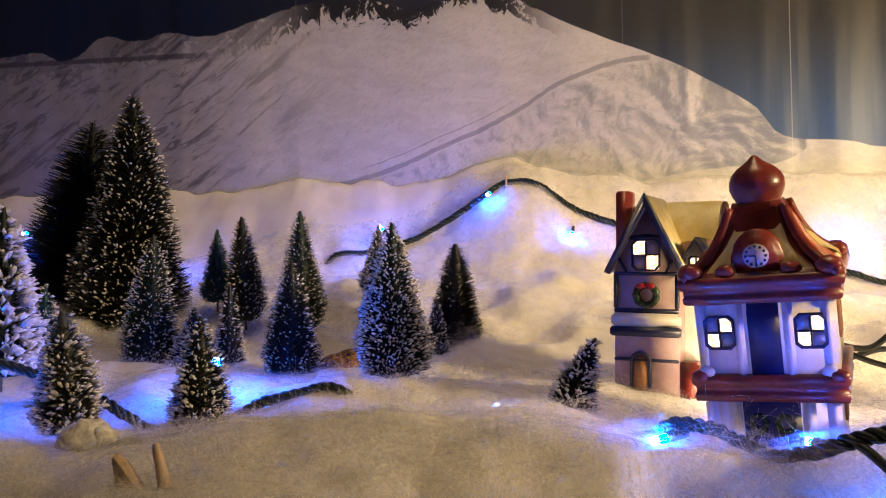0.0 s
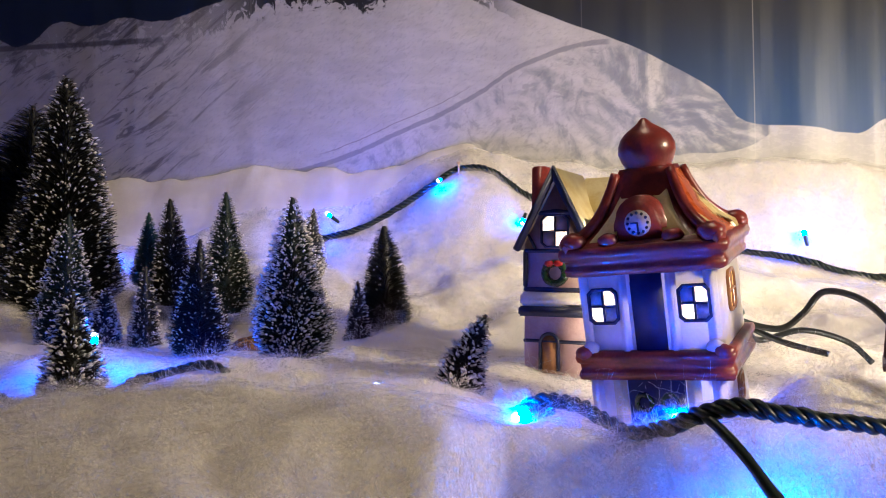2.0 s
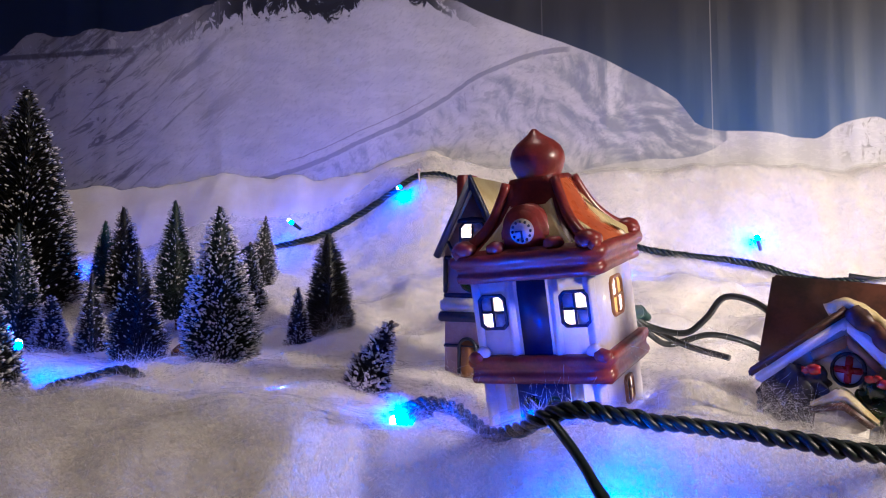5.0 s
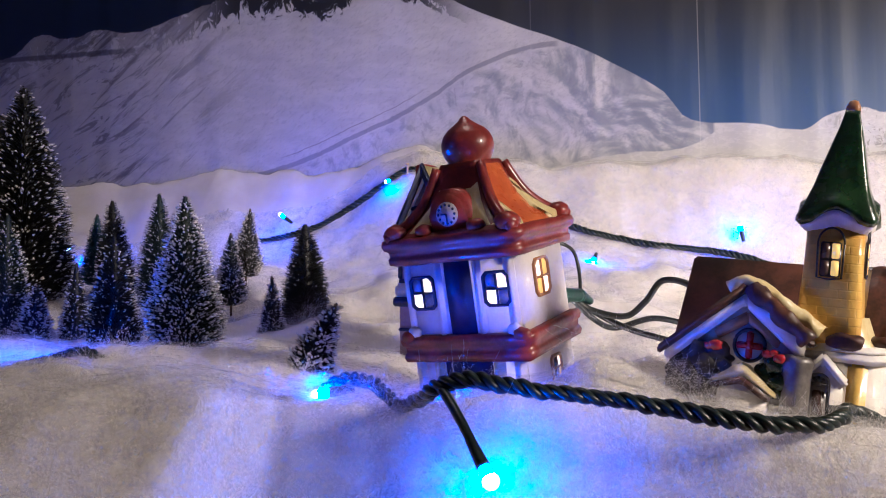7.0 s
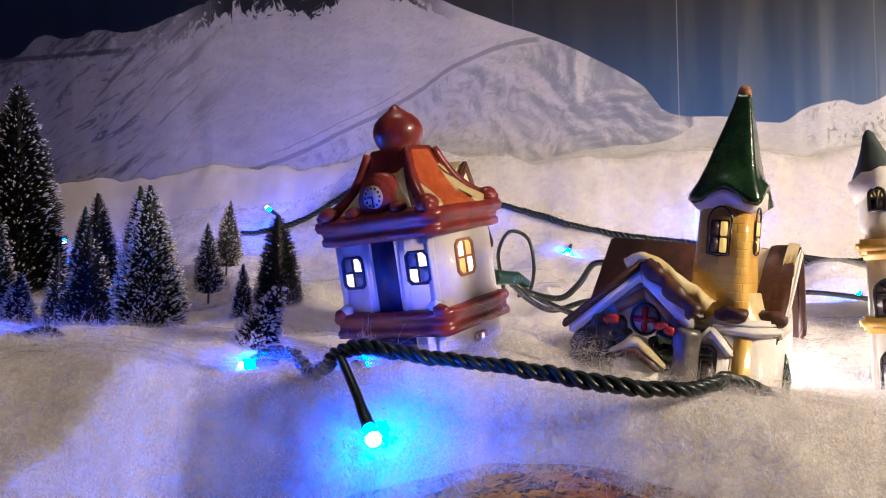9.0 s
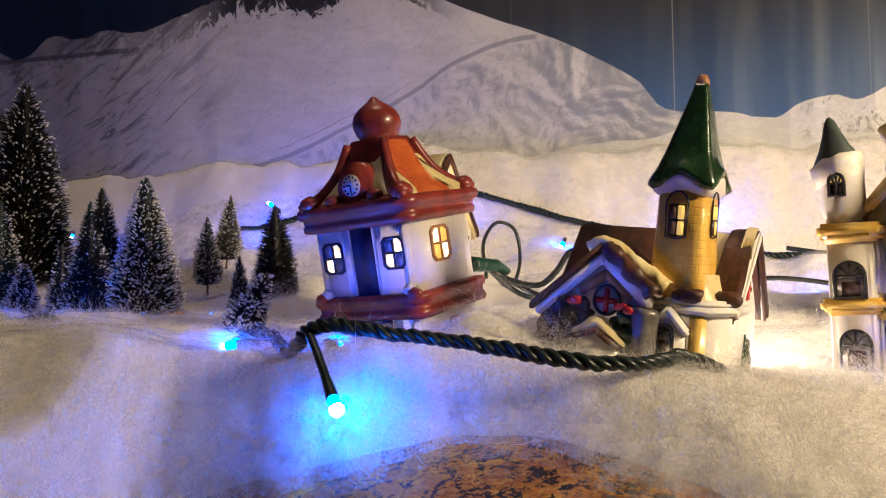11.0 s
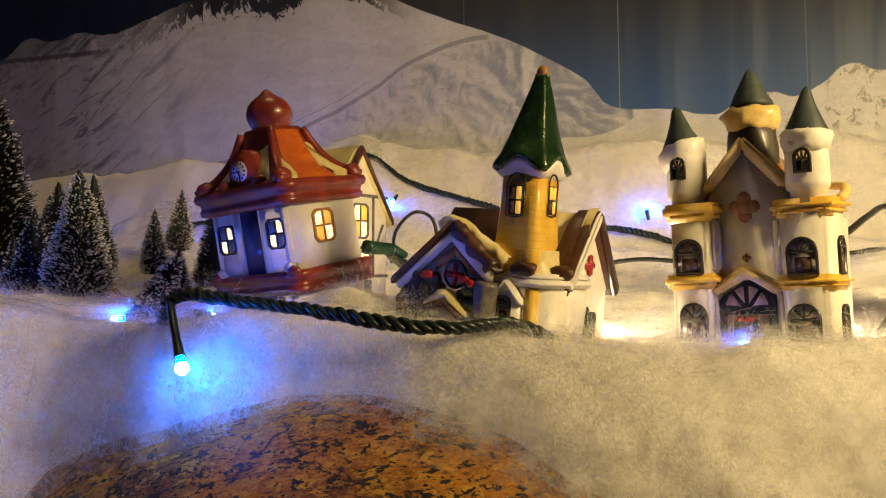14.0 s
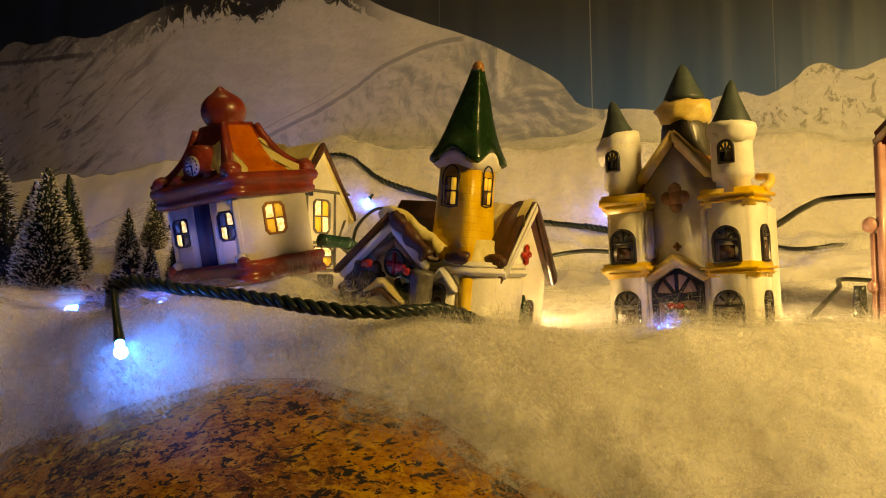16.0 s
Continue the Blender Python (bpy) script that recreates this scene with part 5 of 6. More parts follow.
    # door under a little gable
    part("door_gable", wobble(prism([(-0.0172, 0.0452), (0.0, 0.0565), (0.0172, 0.0452), (0.0160, 0.0408), (0.0, 0.0500), (-0.0160, 0.0408)], -0.0205, -0.0115, "y", 0.0014), 0.0006, 120), STRAW, h, "straw-yellow glazed door gable")
    part("door_surround", prism([(-0.0150, -0.010), (0.0150, -0.010), (0.0150, 0.0395), (0.0, 0.0490), (-0.0150, 0.0395)], -0.0178, -0.0115, "y", 0.0008), NAVY, h, "dark blue door surround")
    for s in (-1, 1):
        for a0, a1 in ((0.18, 0.80), (0.98, 1.46)):
            fan = [(s * (0.0034 * math.cos((a0 + a1) / 2)), 0.0345 + 0.0030 * math.sin((a0 + a1) / 2))] + [(s * 0.0106 * math.cos(a), 0.0345 + 0.0112 * math.sin(a)) for a in np.linspace(a0, a1, 5)]
            part("fan_pane", prism(fan if s > 0 else fan[::-1], -0.0184, -0.0176, "y", 0, 0.0001), MAUVE, h, "mauve-tan fanlight pane")
        part("door_leaf", box(min(s * 0.0008, s * 0.0102), max(s * 0.0008, s * 0.0102), -0.0186, -0.0175, -0.010, 0.0318, 0.0005), MAUVE, h, "mauve door leaf")
    wreath(h, 0.0, -0.0196, 0.0245, 0.0052)
    return h


castle()


def timber_house():
    h = thing("timber_house", pose(0.155, 0.548, 0.036, 0, 1.0, -30), "ceramic half-timbered house with cream snowy roof and lit windows", "ceramic house")
    part("house_wall", prism([(-0.018, -0.02), (0.044, -0.02), (0.044, 0.078), (0.013, 0.121), (-0.018, 0.078)], -0.030, 0.031, "x"), WHITE, h)
    part("roof", gable_roof(-0.033, 0.0335, -0.022, 0.048, 0.074, 0.128, "x", 0.007), CREAM, h, "cream snow-glazed roof")
    part("roof_snow", roof_patch(-0.006, 0.031, 0.50, 1.0, -0.0224, 0.013, 0.0745, 0.1290, 0.003, 12), CREAM, h, "thick cream snow on the ridge")
    part("roof_patch", roof_patch(0.0, 0.028, 0.05, 0.50, -0.0224, 0.013, 0.0745, 0.1290, 0.0012, 14), TAN, h, "tan bare roof between snow")
    part("chimney", box(-0.038, -0.028, -0.004, 0.010, 0.09, 0.137, 0.001), RUST, h, "dark red brick chimney")
    # front wing
    before = set(h.children)
    part("wing_wall", prism([(-0.039, -0.05), (0.009, -0.05), (0.009, 0.076), (-0.015, 0.122), (-0.039, 0.076)], -0.034, 0.0, "y"), ROSE, h, "pinkish plaster gable front")
    part("wing_roof", prism([(-0.0445, 0.0720), (-0.0150, 0.1320), (0.0145, 0.0720), (0.0115, 0.0700), (-0.0150, 0.1235), (-0.0415, 0.0700)], -0.0362, 0.012, "y", 0.0012), CREAM, h)
    for s in (-1, 1):
        part("bargeboard", prism([(-0.0150, 0.1330), (-0.0150 + s * 0.0305, 0.0715), (-0.0150 + s * 0.0262, 0.0690), (-0.0150, 0.1225)], -0.0395, -0.0362, "y", 0.0006), NAVY, h, "dark bargeboard")
    for x0, x1, z0, z1 in ((-0.039, 0.009, 0.0685, 0.0715), (-0.039, 0.009, 0.0395, 0.0430), (-0.039, 0.009, 0.0020, 0.0045)):
        part("beam", box(x0, x1, -0.0356, -0.0335, z0, z1, 0.0006), NAVY, h, "dark timber beam")
    for x in (-0.0378, 0.0078):
        part("beam", box(x - 0.0016, x + 0.0016, -0.0356, -0.0335, 0.0430, 0.0700, 0.0006), NAVY, h, "dark timber beam")
    for s in (-1, 1):
        x = -0.015 + s * 0.0150
        part("beam", prism([(x - 0.001, 0.0715), (x + 0.001, 0.0715), (x + s * 0.0058 + 0.001, 0.0830), (x + s * 0.0058 - 0.001, 0.0830)], -0.0354, -0.0335, "y", 0.0003), NAVY, h, "dark timber brace")
    window(h, -0.0150, 0.0845, 0.0215, 0.0245, -0.0348, "1001", None, NAVY, ROSE)
    part("lintel", wobble(prism([(-0.0275, 0.0965), (-0.0025, 0.0965), (-0.0035, 0.0995), (-0.0150, 0.1010), (-0.0265, 0.0995)], -0.0362, -0.0335, "y", 0.0006), 0.0004, 200), NAVY, h, "dark timber lintel")
    wreath(h, -0.0145, -0.0358, 0.0535, 0.0075)
    part("snow_sill", box(-0.0405, 0.0105, -0.0385, -0.0330, 0.0285, 0.0392, 0.002, 0.0012), WHITE, h, "white glaze snow on the ledge")
    part("ledge", box(-0.0410, 0.0110, -0.0395, -0.0330, 0.0215, 0.0290, 0.0012), NAVY, h, "dark timber ledge")
    door = part("door", prism([(-0.0245, -0.02), (-0.0135, -0.02), (-0.0135, 0.0020)] + [(-0.019 + 0.0055 * math.cos(a), 0.0020 + 0.0055 * math.sin(a)) for a in np.linspace(0.2, 2.94, 7)] + [(-0.0245, 0.0020)], -0.0352, -0.0335, "y", 0.0004), TAN, h, "orange-brown arched door")
    arch = [Vector((-0.019 + 0.0068 * math.cos(a), -0.0352, 0.0020 + 0.0068 * math.sin(a))) for a in np.linspace(0, math.pi, 13)]
    part("door_arch", tube([Vector((-0.0122, -0.0352, -0.018))] + arch + [Vector((-0.0258, -0.0352, -0.018))], 0.0013, 7), NAVY, door)
    for ob in set(h.children) - before:
        ob.matrix_basis = Matrix.Translation((-0.008, 0, 0.130)) @ Matrix.Diagonal((0.88, 1, 0.84, 1)) @ Matrix.Translation((0.015, 0, -0.130)) @ ob.matrix_basis
    part("side_bay", box(0.0095, 0.0240, -0.0330, -0.017, -0.02, 0.0230, 0.0014), RUST, h, "dark red bay")
    window(h, 0.0165, -0.004, 0.0090, 0.0100, -0.0336, "1111", None, NAVY, LIT)
    # dormer
    part("dormer", prism([(0.0150, 0.070), (0.0300, 0.070), (0.0300, 0.0905), (0.0225, 0.1010), (0.0150, 0.0905)], -0.0275, 0.004, "y", 0.0008), WHITE, h)
    part("dormer_roof", prism([(0.0120, 0.0880), (0.0225, 0.1040), (0.0330, 0.0880), (0.0312, 0.0860), (0.0225, 0.0995), (0.0138, 0.0860)], -0.0300, 0.004, "y", 0.0008), NAVY, h, "dark dormer edge")
    window(h, 0.0225, 0.0850, 0.0100, 0.0125, -0.0281, "1100", None, NAVY, PINK)
    # east gable, half timbered
    before = set(h.children)
    for s in (-1, 1):
        part("bargeboard", prism([(0.013, 0.1290), (0.013 + s * 0.0355, 0.0745), (0.013 + s * 0.0355, 0.0690), (0.013, 0.1215)], 0.0395, 0.0440, "x", 0.0008), BROWN, h, "brown bargeboard")
    for y0, y1, z0, z1 in ((-0.018, 0.044, 0.0500, 0.0525), (-0.018, 0.044, 0.0900, 0.0922), (-0.018, 0.044, 0.0290, 0.0312), (-0.002, 0.000, 0.0310, 0.0500), (0.0265, 0.0285, 0.0310, 0.0500), (-0.003, -0.001, 0.0525, 0.0900), (0.0265, 0.0285, 0.0525, 0.0900)):
        part("beam", box(0.0392, 0.0412, y0, y1, z0, z1, 0.0004, 0.0003), GREY, h, "grey-brown timber beam")
    for s in (-1, 1):
        y = 0.013 + s * 0.018
        part("beam", prism([(y - 0.001, 0.0525), (y + 0.001, 0.0525), (y + s * 0.008 + 0.001, 0.0700), (y + s * 0.008 - 0.001, 0.0700)], 0.0392, 0.0410, "x", 0.0003), GREY, h, "grey-brown timber brace")
    window(h, 0.0130, 0.0715, 0.0175, 0.0265, 0.0405, "1aa1", "x", GREY, AMBER)
    window(h, 0.0130, 0.0405, 0.0240, 0.0165, 0.0405, "11aa", "x", GREY, AMBER)
    part("shop_panel", box(0.0392, 0.0410, 0.0, 0.026, 0.0165, 0.0270, 0.0006), GREY, h, "dotted grey shop front")
    part("shop_base", box(0.0390, 0.0425, -0.018, 0.044, -0.02, 0.0160, 0.0012), YELLOW, h, "yellow glazed plinth")
    for ob in set(h.children) - before:
        ob.matrix_basis = Matrix.Translation((-0.009, 0, 0)) @ ob.matrix_basis
    return h


timber_house()


def red_house():
    h = thing("red_house", pose(0.594, 0.445, 0.012, 0, 0, -30), "dark red ceramic house with brown roof and pink corner post", "ceramic house")
    part("house_wall", prism([(-0.030, -0.015), (0.030, -0.015), (0.030, 0.122), (0.0, 0.150), (-0.030, 0.122)], -0.022, 0.030, "y"), RUST, h, "dark red glazed wall")
    part("roof", wobble(prism([(-0.0350, 0.1235), (0.0, 0.1600), (0.0350, 0.1235), (0.0335, 0.1165), (0.0, 0.1520), (-0.0335, 0.1165)], -0.028, 0.034, "y", 0.0026), 0.0008, 110), BROWN, h, "brown glazed roof")
    part("corner_post", wobble(box(-0.0335, -0.0275, -0.0265, -0.0200, -0.015, 0.1200, 0.0018), 0.0006, 90), PINK, h, "pink glazed corner post")
    part("corner_post", wobble(box(-0.0372, -0.0330, -0.0262, -0.0205, -0.015, 0.0680, 0.0016), 0.0006, 110), PINK, h, "pink glazed lower post")
    part("post_knob", blob(-0.0368, -0.0235, 0.0715, 0.0048, 0.0045, 0.0046, 0.0006), PINK, h)
    part("post_knob", blob(-0.0366, -0.0240, 0.0350, 0.0032, 0.0034, 0.0040, 0.0005), PINK, h)
    window(h, 0.0, 0.062, 0.014, 0.022, -0.0228, "aaaa", None, NAVY, AMBER, True)
    part("door", box(-0.008, 0.008, -0.0232, -0.02, -0.012, 0.026, 0.0008), BROWN, h)
    return h


red_house()

# warm bulbs that stand behind and in the houses
for x, y, z, k in ((0.487, 0.418, 0.030, 0.62), (0.352, 0.425, 0.036, 0.60), (0.213, 0.470, 0.045, 0.07), (0.172, 0.500, 0.048, 0.03)):
    point_lamp("house_bulb_light", (x, y, z), BULB_POWER * k, (1.0, 0.74, 0.46), 0.003)

# ---- string lights ----


def led(parent, place, toward, glow=None):
    """A blue LED: a tapered dark holder with a clear bulb."""
    p, d = Vector(place), (Vector(toward) - Vector(place)).normalized()
    holder = part("led_holder", tube([p + d * (0.0030 + 0.0011 * k) for k in range(12)], lambda f: 0.0026 - 0.0008 * f, 10), CABLE, parent)
    bm = tube([p + d * s for s in (-0.0045, -0.0038, -0.002, 0.0, 0.002, 0.004)], lambda f: 0.0020 * min(1.0, 0.35 + 2.2 * f), 12)
    part("led_bulb", bm, glow or LED_GLOW, parent, "glowing blue LED")
    # a white ball added for the bulb's glare; the LED itself is blue
    c = p - d * 0.0026
    r = 0.0031 if glow is LED_STEM else 0.00225
    part("led_glare", blob(c.x, c.y, c.z, r, r, r, 0, 1, 2), LED_GLARE, parent, "white glare ball added at the tip of the LED")
    return holder


def twisted(name, points, label, radius=0.0013, lay=0.0013, turns_per_metre=70):
    """Three wires twisted round one another along a line."""
    h = thing(name, Matrix(), label, "string lights")
    line, length = spline(points, 10)
    count = int(length / 0.0016)
    line, length = spline(points, count)
    for strand in range(3):
        pts = []
        for i, p in enumerate(line):
            d = (line[min(i + 1, count)] - line[max(i - 1, 0)]).normalized()
            u = Vector((0, 0, 1)) - d * d.z
            u.normalize()
            w = d.cross(u)
            a = 2 * math.pi * (strand / 3 + length * i / count * turns_per_metre) + 0.5 * math.sin(i * 0.07)
            k = lay * (1 + 0.25 * math.sin(i * 0.11 + strand))
            pts.append(p + (u * math.cos(a) + w * math.sin(a)) * k)
        part("wire", tube(pts, radius, 6), CABLE, h)
    return h


FRONT = [(x, y, z if k in (4, 5) else max(z, snow_at(x, y) + 0.0015)) for k, (x, y, z) in enumerate([(-0.30, 0.47, 0.070), (-0.262, 0.47, 0.069), (-0.233, 0.468, 0.061), (-0.196, 0.462, 0.047), (-0.165, 0.462, 0.030), (-0.13, 0.464, 0.032), (-0.108, 0.465, 0.044), (-0.087, 0.465, 0.049),
                                 (-0.061, 0.463, 0.043)])]
front = twisted("light_string", FRONT + [(-0.02, 0.455, 0.026), (0.05, 0.41, 0.026), (0.090, 0.375, 0.040), (0.107, 0.372, 0.0475), (0.122, 0.360, 0.0465), (0.1353, 0.337, 0.0410), (0.147, 0.316, 0.047), (0.155, 0.305, 0.0535), (0.166, 0.301, 0.0560),
                                 (0.178, 0.298, 0.0545), (0.192, 0.296, 0.0523), (0.212, 0.295, 0.0500), (0.232, 0.293, 0.0472), (0.250, 0.290, 0.0442), (0.268, 0.290, 0.0413), (0.289, 0.294, 0.0400), (0.302, 0.306, 0.0405), (0.312, 0.322, 0.0400), (0.328, 0.330, 0.033), (0.350, 0.330, 0.020), (0.40, 0.325, 0.0)],
                "dark green twisted string of blue LED lights lying on the snow", 0.0016, 0.0017, 62)
for place, toward in (((0.1725, 0.2785, 0.0265), (0.161, 0.294, 0.0460)), ((0.097, 0.364, 0.042), (0.115, 0.371, 0.044)), ((-0.285, 0.448, 0.066), (-0.262, 0.468, 0.066)), ((-0.137, 0.482, 0.066), (-0.13, 0.466, 0.035)),
                      ((0.030, 0.440, 0.043), (0.05, 0.415, 0.028))):
    led(front, place, toward, LED_STEM if place[1] < 0.3 else LED_GLOW)
# unseen LEDs, added behind string and cotton to light the house fronts blue
for place, toward in (((0.157, 0.344, 0.0440), (0.156, 0.318, 0.0480)), ((0.309, 0.340, 0.0390), (0.318, 0.330, 0.037)), ((0.418, 0.343, snow_at(0.418, 0.343) - 0.0015), (0.405, 0.33, 0.022))):
    led(front, place, toward, LED_DIM)
stem, _ = spline([(0.1545, 0.305, 0.0530), (0.158, 0.299, 0.0495), (0.1635, 0.2905, 0.0420), (0.1700, 0.2820, 0.0310)], 20)
part("wire", tube(stem, 0.0019, 8), CABLE, front)

def laid(points, lift=0.007):
    """The points, none of them sunk into the snow."""
    return [(x, y, max(z, snow_at(x, y) + lift)) for x, y, z in points]


REAR_END = [(0.356, 0.890, 0.1255), (0.390, 0.885, 0.1210), (0.420, 0.880, 0.1165), (0.446, 0.872, 0.1100), (0.470, 0.868, 0.1015), (0.484, 0.865, 0.0982), (0.506, 0.860, 0.0940), (0.549, 0.855, 0.0945), (0.577, 0.850, 0.0940), (0.620, 0.845, 0.0900)]
rear = twisted("light_string", [(-0.22, 0.96, 0.06), (-0.165, 0.955, 0.085)] + laid([(-0.130, 0.95, 0.119), (-0.090, 0.95, 0.140), (-0.036, 0.95, 0.156), (0.012, 0.95, 0.182), (0.052, 0.95, 0.209), (0.075, 0.955, 0.219),
                                (0.113, 0.95, 0.208), (0.159, 0.935, 0.187), (0.219, 0.922, 0.165), (0.264, 0.908, 0.150), (0.283, 0.899, 0.1425), (0.335, 0.892, 0.1290)], 0.004) + REAR_END,
               "dark green twisted string of blue LED lights pinned along the back", 0.0018, 0.0021, 55)
for place, toward in (((0.054, 0.935, 0.208), (0.062, 0.952, 0.214)), ((-0.072, 0.935, 0.170), (-0.05, 0.95, 0.152)), ((0.443, 0.882, 0.142), (0.447, 0.876, 0.115)), ((0.146, 0.905, 0.158), (0.158, 0.938, 0.186)),
                      ((0.2815, 0.848, 0.109), (0.290, 0.872, 0.124)), ((-0.49, 0.94, 0.170), (-0.47, 0.968, 0.173)), ((-0.455, 0.860, 0.128), (-0.44, 0.90, 0.12)), ((0.516, 0.700, 0.066), (0.53, 0.72, 0.06)), ((-0.33, 0.93, 0.135), (-0.34, 0.955, 0.145))):
    led(rear, place, toward, LED_BRIGHT)
pin = thing("pin", pose(0.0765, 0.950, 0.207), "small pale nail that holds up the light string", "nail")
part("shank", tube([Vector((0, 0, z)) for z in np.linspace(0, 0.022, 8)], 0.0012, 8), PLASTER, pin)
part("head", lathe([(0.0013, 0.0215), (0.0024, 0.0222), (0.0024, 0.0235), (0.0012, 0.0242)], 0, 0, 12), PLASTER, pin)


def cord(points, radius, label, mat=None):
    line, length = spline(points, 60)
    ob = mesh_object("power_cord", tube(line, radius, 8), mat or BLACK)
    return tagged(ob, label, "cable")


cord([(0.221, 0.478, 0.083), (0.232, 0.482, 0.074), (0.2525, 0.480, 0.0695), (0.264, 0.476, 0.078), (0.274, 0.470, 0.0905), (0.290, 0.455, 0.084), (0.300, 0.430, 0.06)], 0.0019, "black power cord curving between the houses")
cord([(0.220, 0.476, 0.082), (0.235, 0.485, 0.068), (0.250, 0.500, 0.0615), (0.274, 0.500, 0.067), (0.300, 0.500, 0.060), (0.312, 0.495, 0.048)], 0.0018, "thin black power cord lying over the snow")
cord([(0.221, 0.478, 0.082), (0.236, 0.490, 0.072), (0.255, 0.485, 0.062), (0.275, 0.470, 0.056)], 0.0018, "black power cord from the lamp socket")
cord([(0.218, 0.520, 0.075), (0.214, 0.56, 0.100), (0.222, 0.60, 0.1175), (0.236, 0.605, 0.112), (0.240, 0.60, 0.09), (0.236, 0.58, 0.072), (0.228, 0.54, 0.07)], 0.0014, "thin black cable loop standing up behind the house")
cord([(0.338, 0.440, 0.062), (0.356, 0.450, 0.068), (0.380, 0.450, 0.0718), (0.400, 0.448, 0.071), (0.43, 0.44, 0.066)], 0.0014, "thin pale-glossed cable running between two houses")
cord([(0.470, 0.405, 0.072), (0.490, 0.411, 0.0836), (0.515, 0.445, 0.0955), (0.545, 0.490, 0.1046), (0.60, 0.52, 0.108), (0.66, 0.54, 0.10)], 0.0019, "black power cord arching behind the castle house")
cord([(0.50, 0.80, 0.100), (0.555, 0.780, 0.090), (0.583, 0.770, 0.0862), (0.598, 0.755, 0.0826), (0.617, 0.748, 0.0824), (0.635, 0.751, 0.0850), (0.660, 0.760, 0.0850)], 0.0024, "black cable lying on the far snow")
cord([(0.50, 0.40, 0.03), (0.54, 0.47, 0.046), (0.56, 0.52, 0.052), (0.60, 0.55, 0.05)], 0.0016, "thin dark cable in the snow")

socket = thing("lamp_socket", pose(0.213, 0.458, 0.083, 0, 2, 55), "green lamp socket plugged into the back of the clock house", "lamp socket")
part("socket_body", tube([Vector((x, 0, 0)) for x in np.linspace(0, 0.022, 10)], lambda f: 0.0047 - 0.0008 * f, 14), SOCKET, socket)
part("collar", tube([Vector((x, 0, 0)) for x in np.linspace(0.020, 0.026, 6)], lambda f: 0.0030 + 0.0012 * math.sin(3.1 * f), 12), SOCKET, socket)
part("cable_grip", tube([Vector((x, 0, -0.3 * (x - 0.025))) for x in np.linspace(0.025, 0.036, 6)], lambda f: 0.0034 - 0.0010 * f, 10), SOCKET, socket)
socket2 = thing("lamp_socket", pose(0.536, 0.425, 0.030, 0, 0, 0), "dark lamp socket standing in the snow", "lamp socket")
part("socket_body", tube([Vector((0.002 * math.sin(9 * z), 0, z * 100 * 0.01)) for z in np.linspace(0, 0.018, 8)], lambda f: 0.0042 - 0.001 * f, 12), BLACK, socket2)

# ---- bottle-brush trees ----


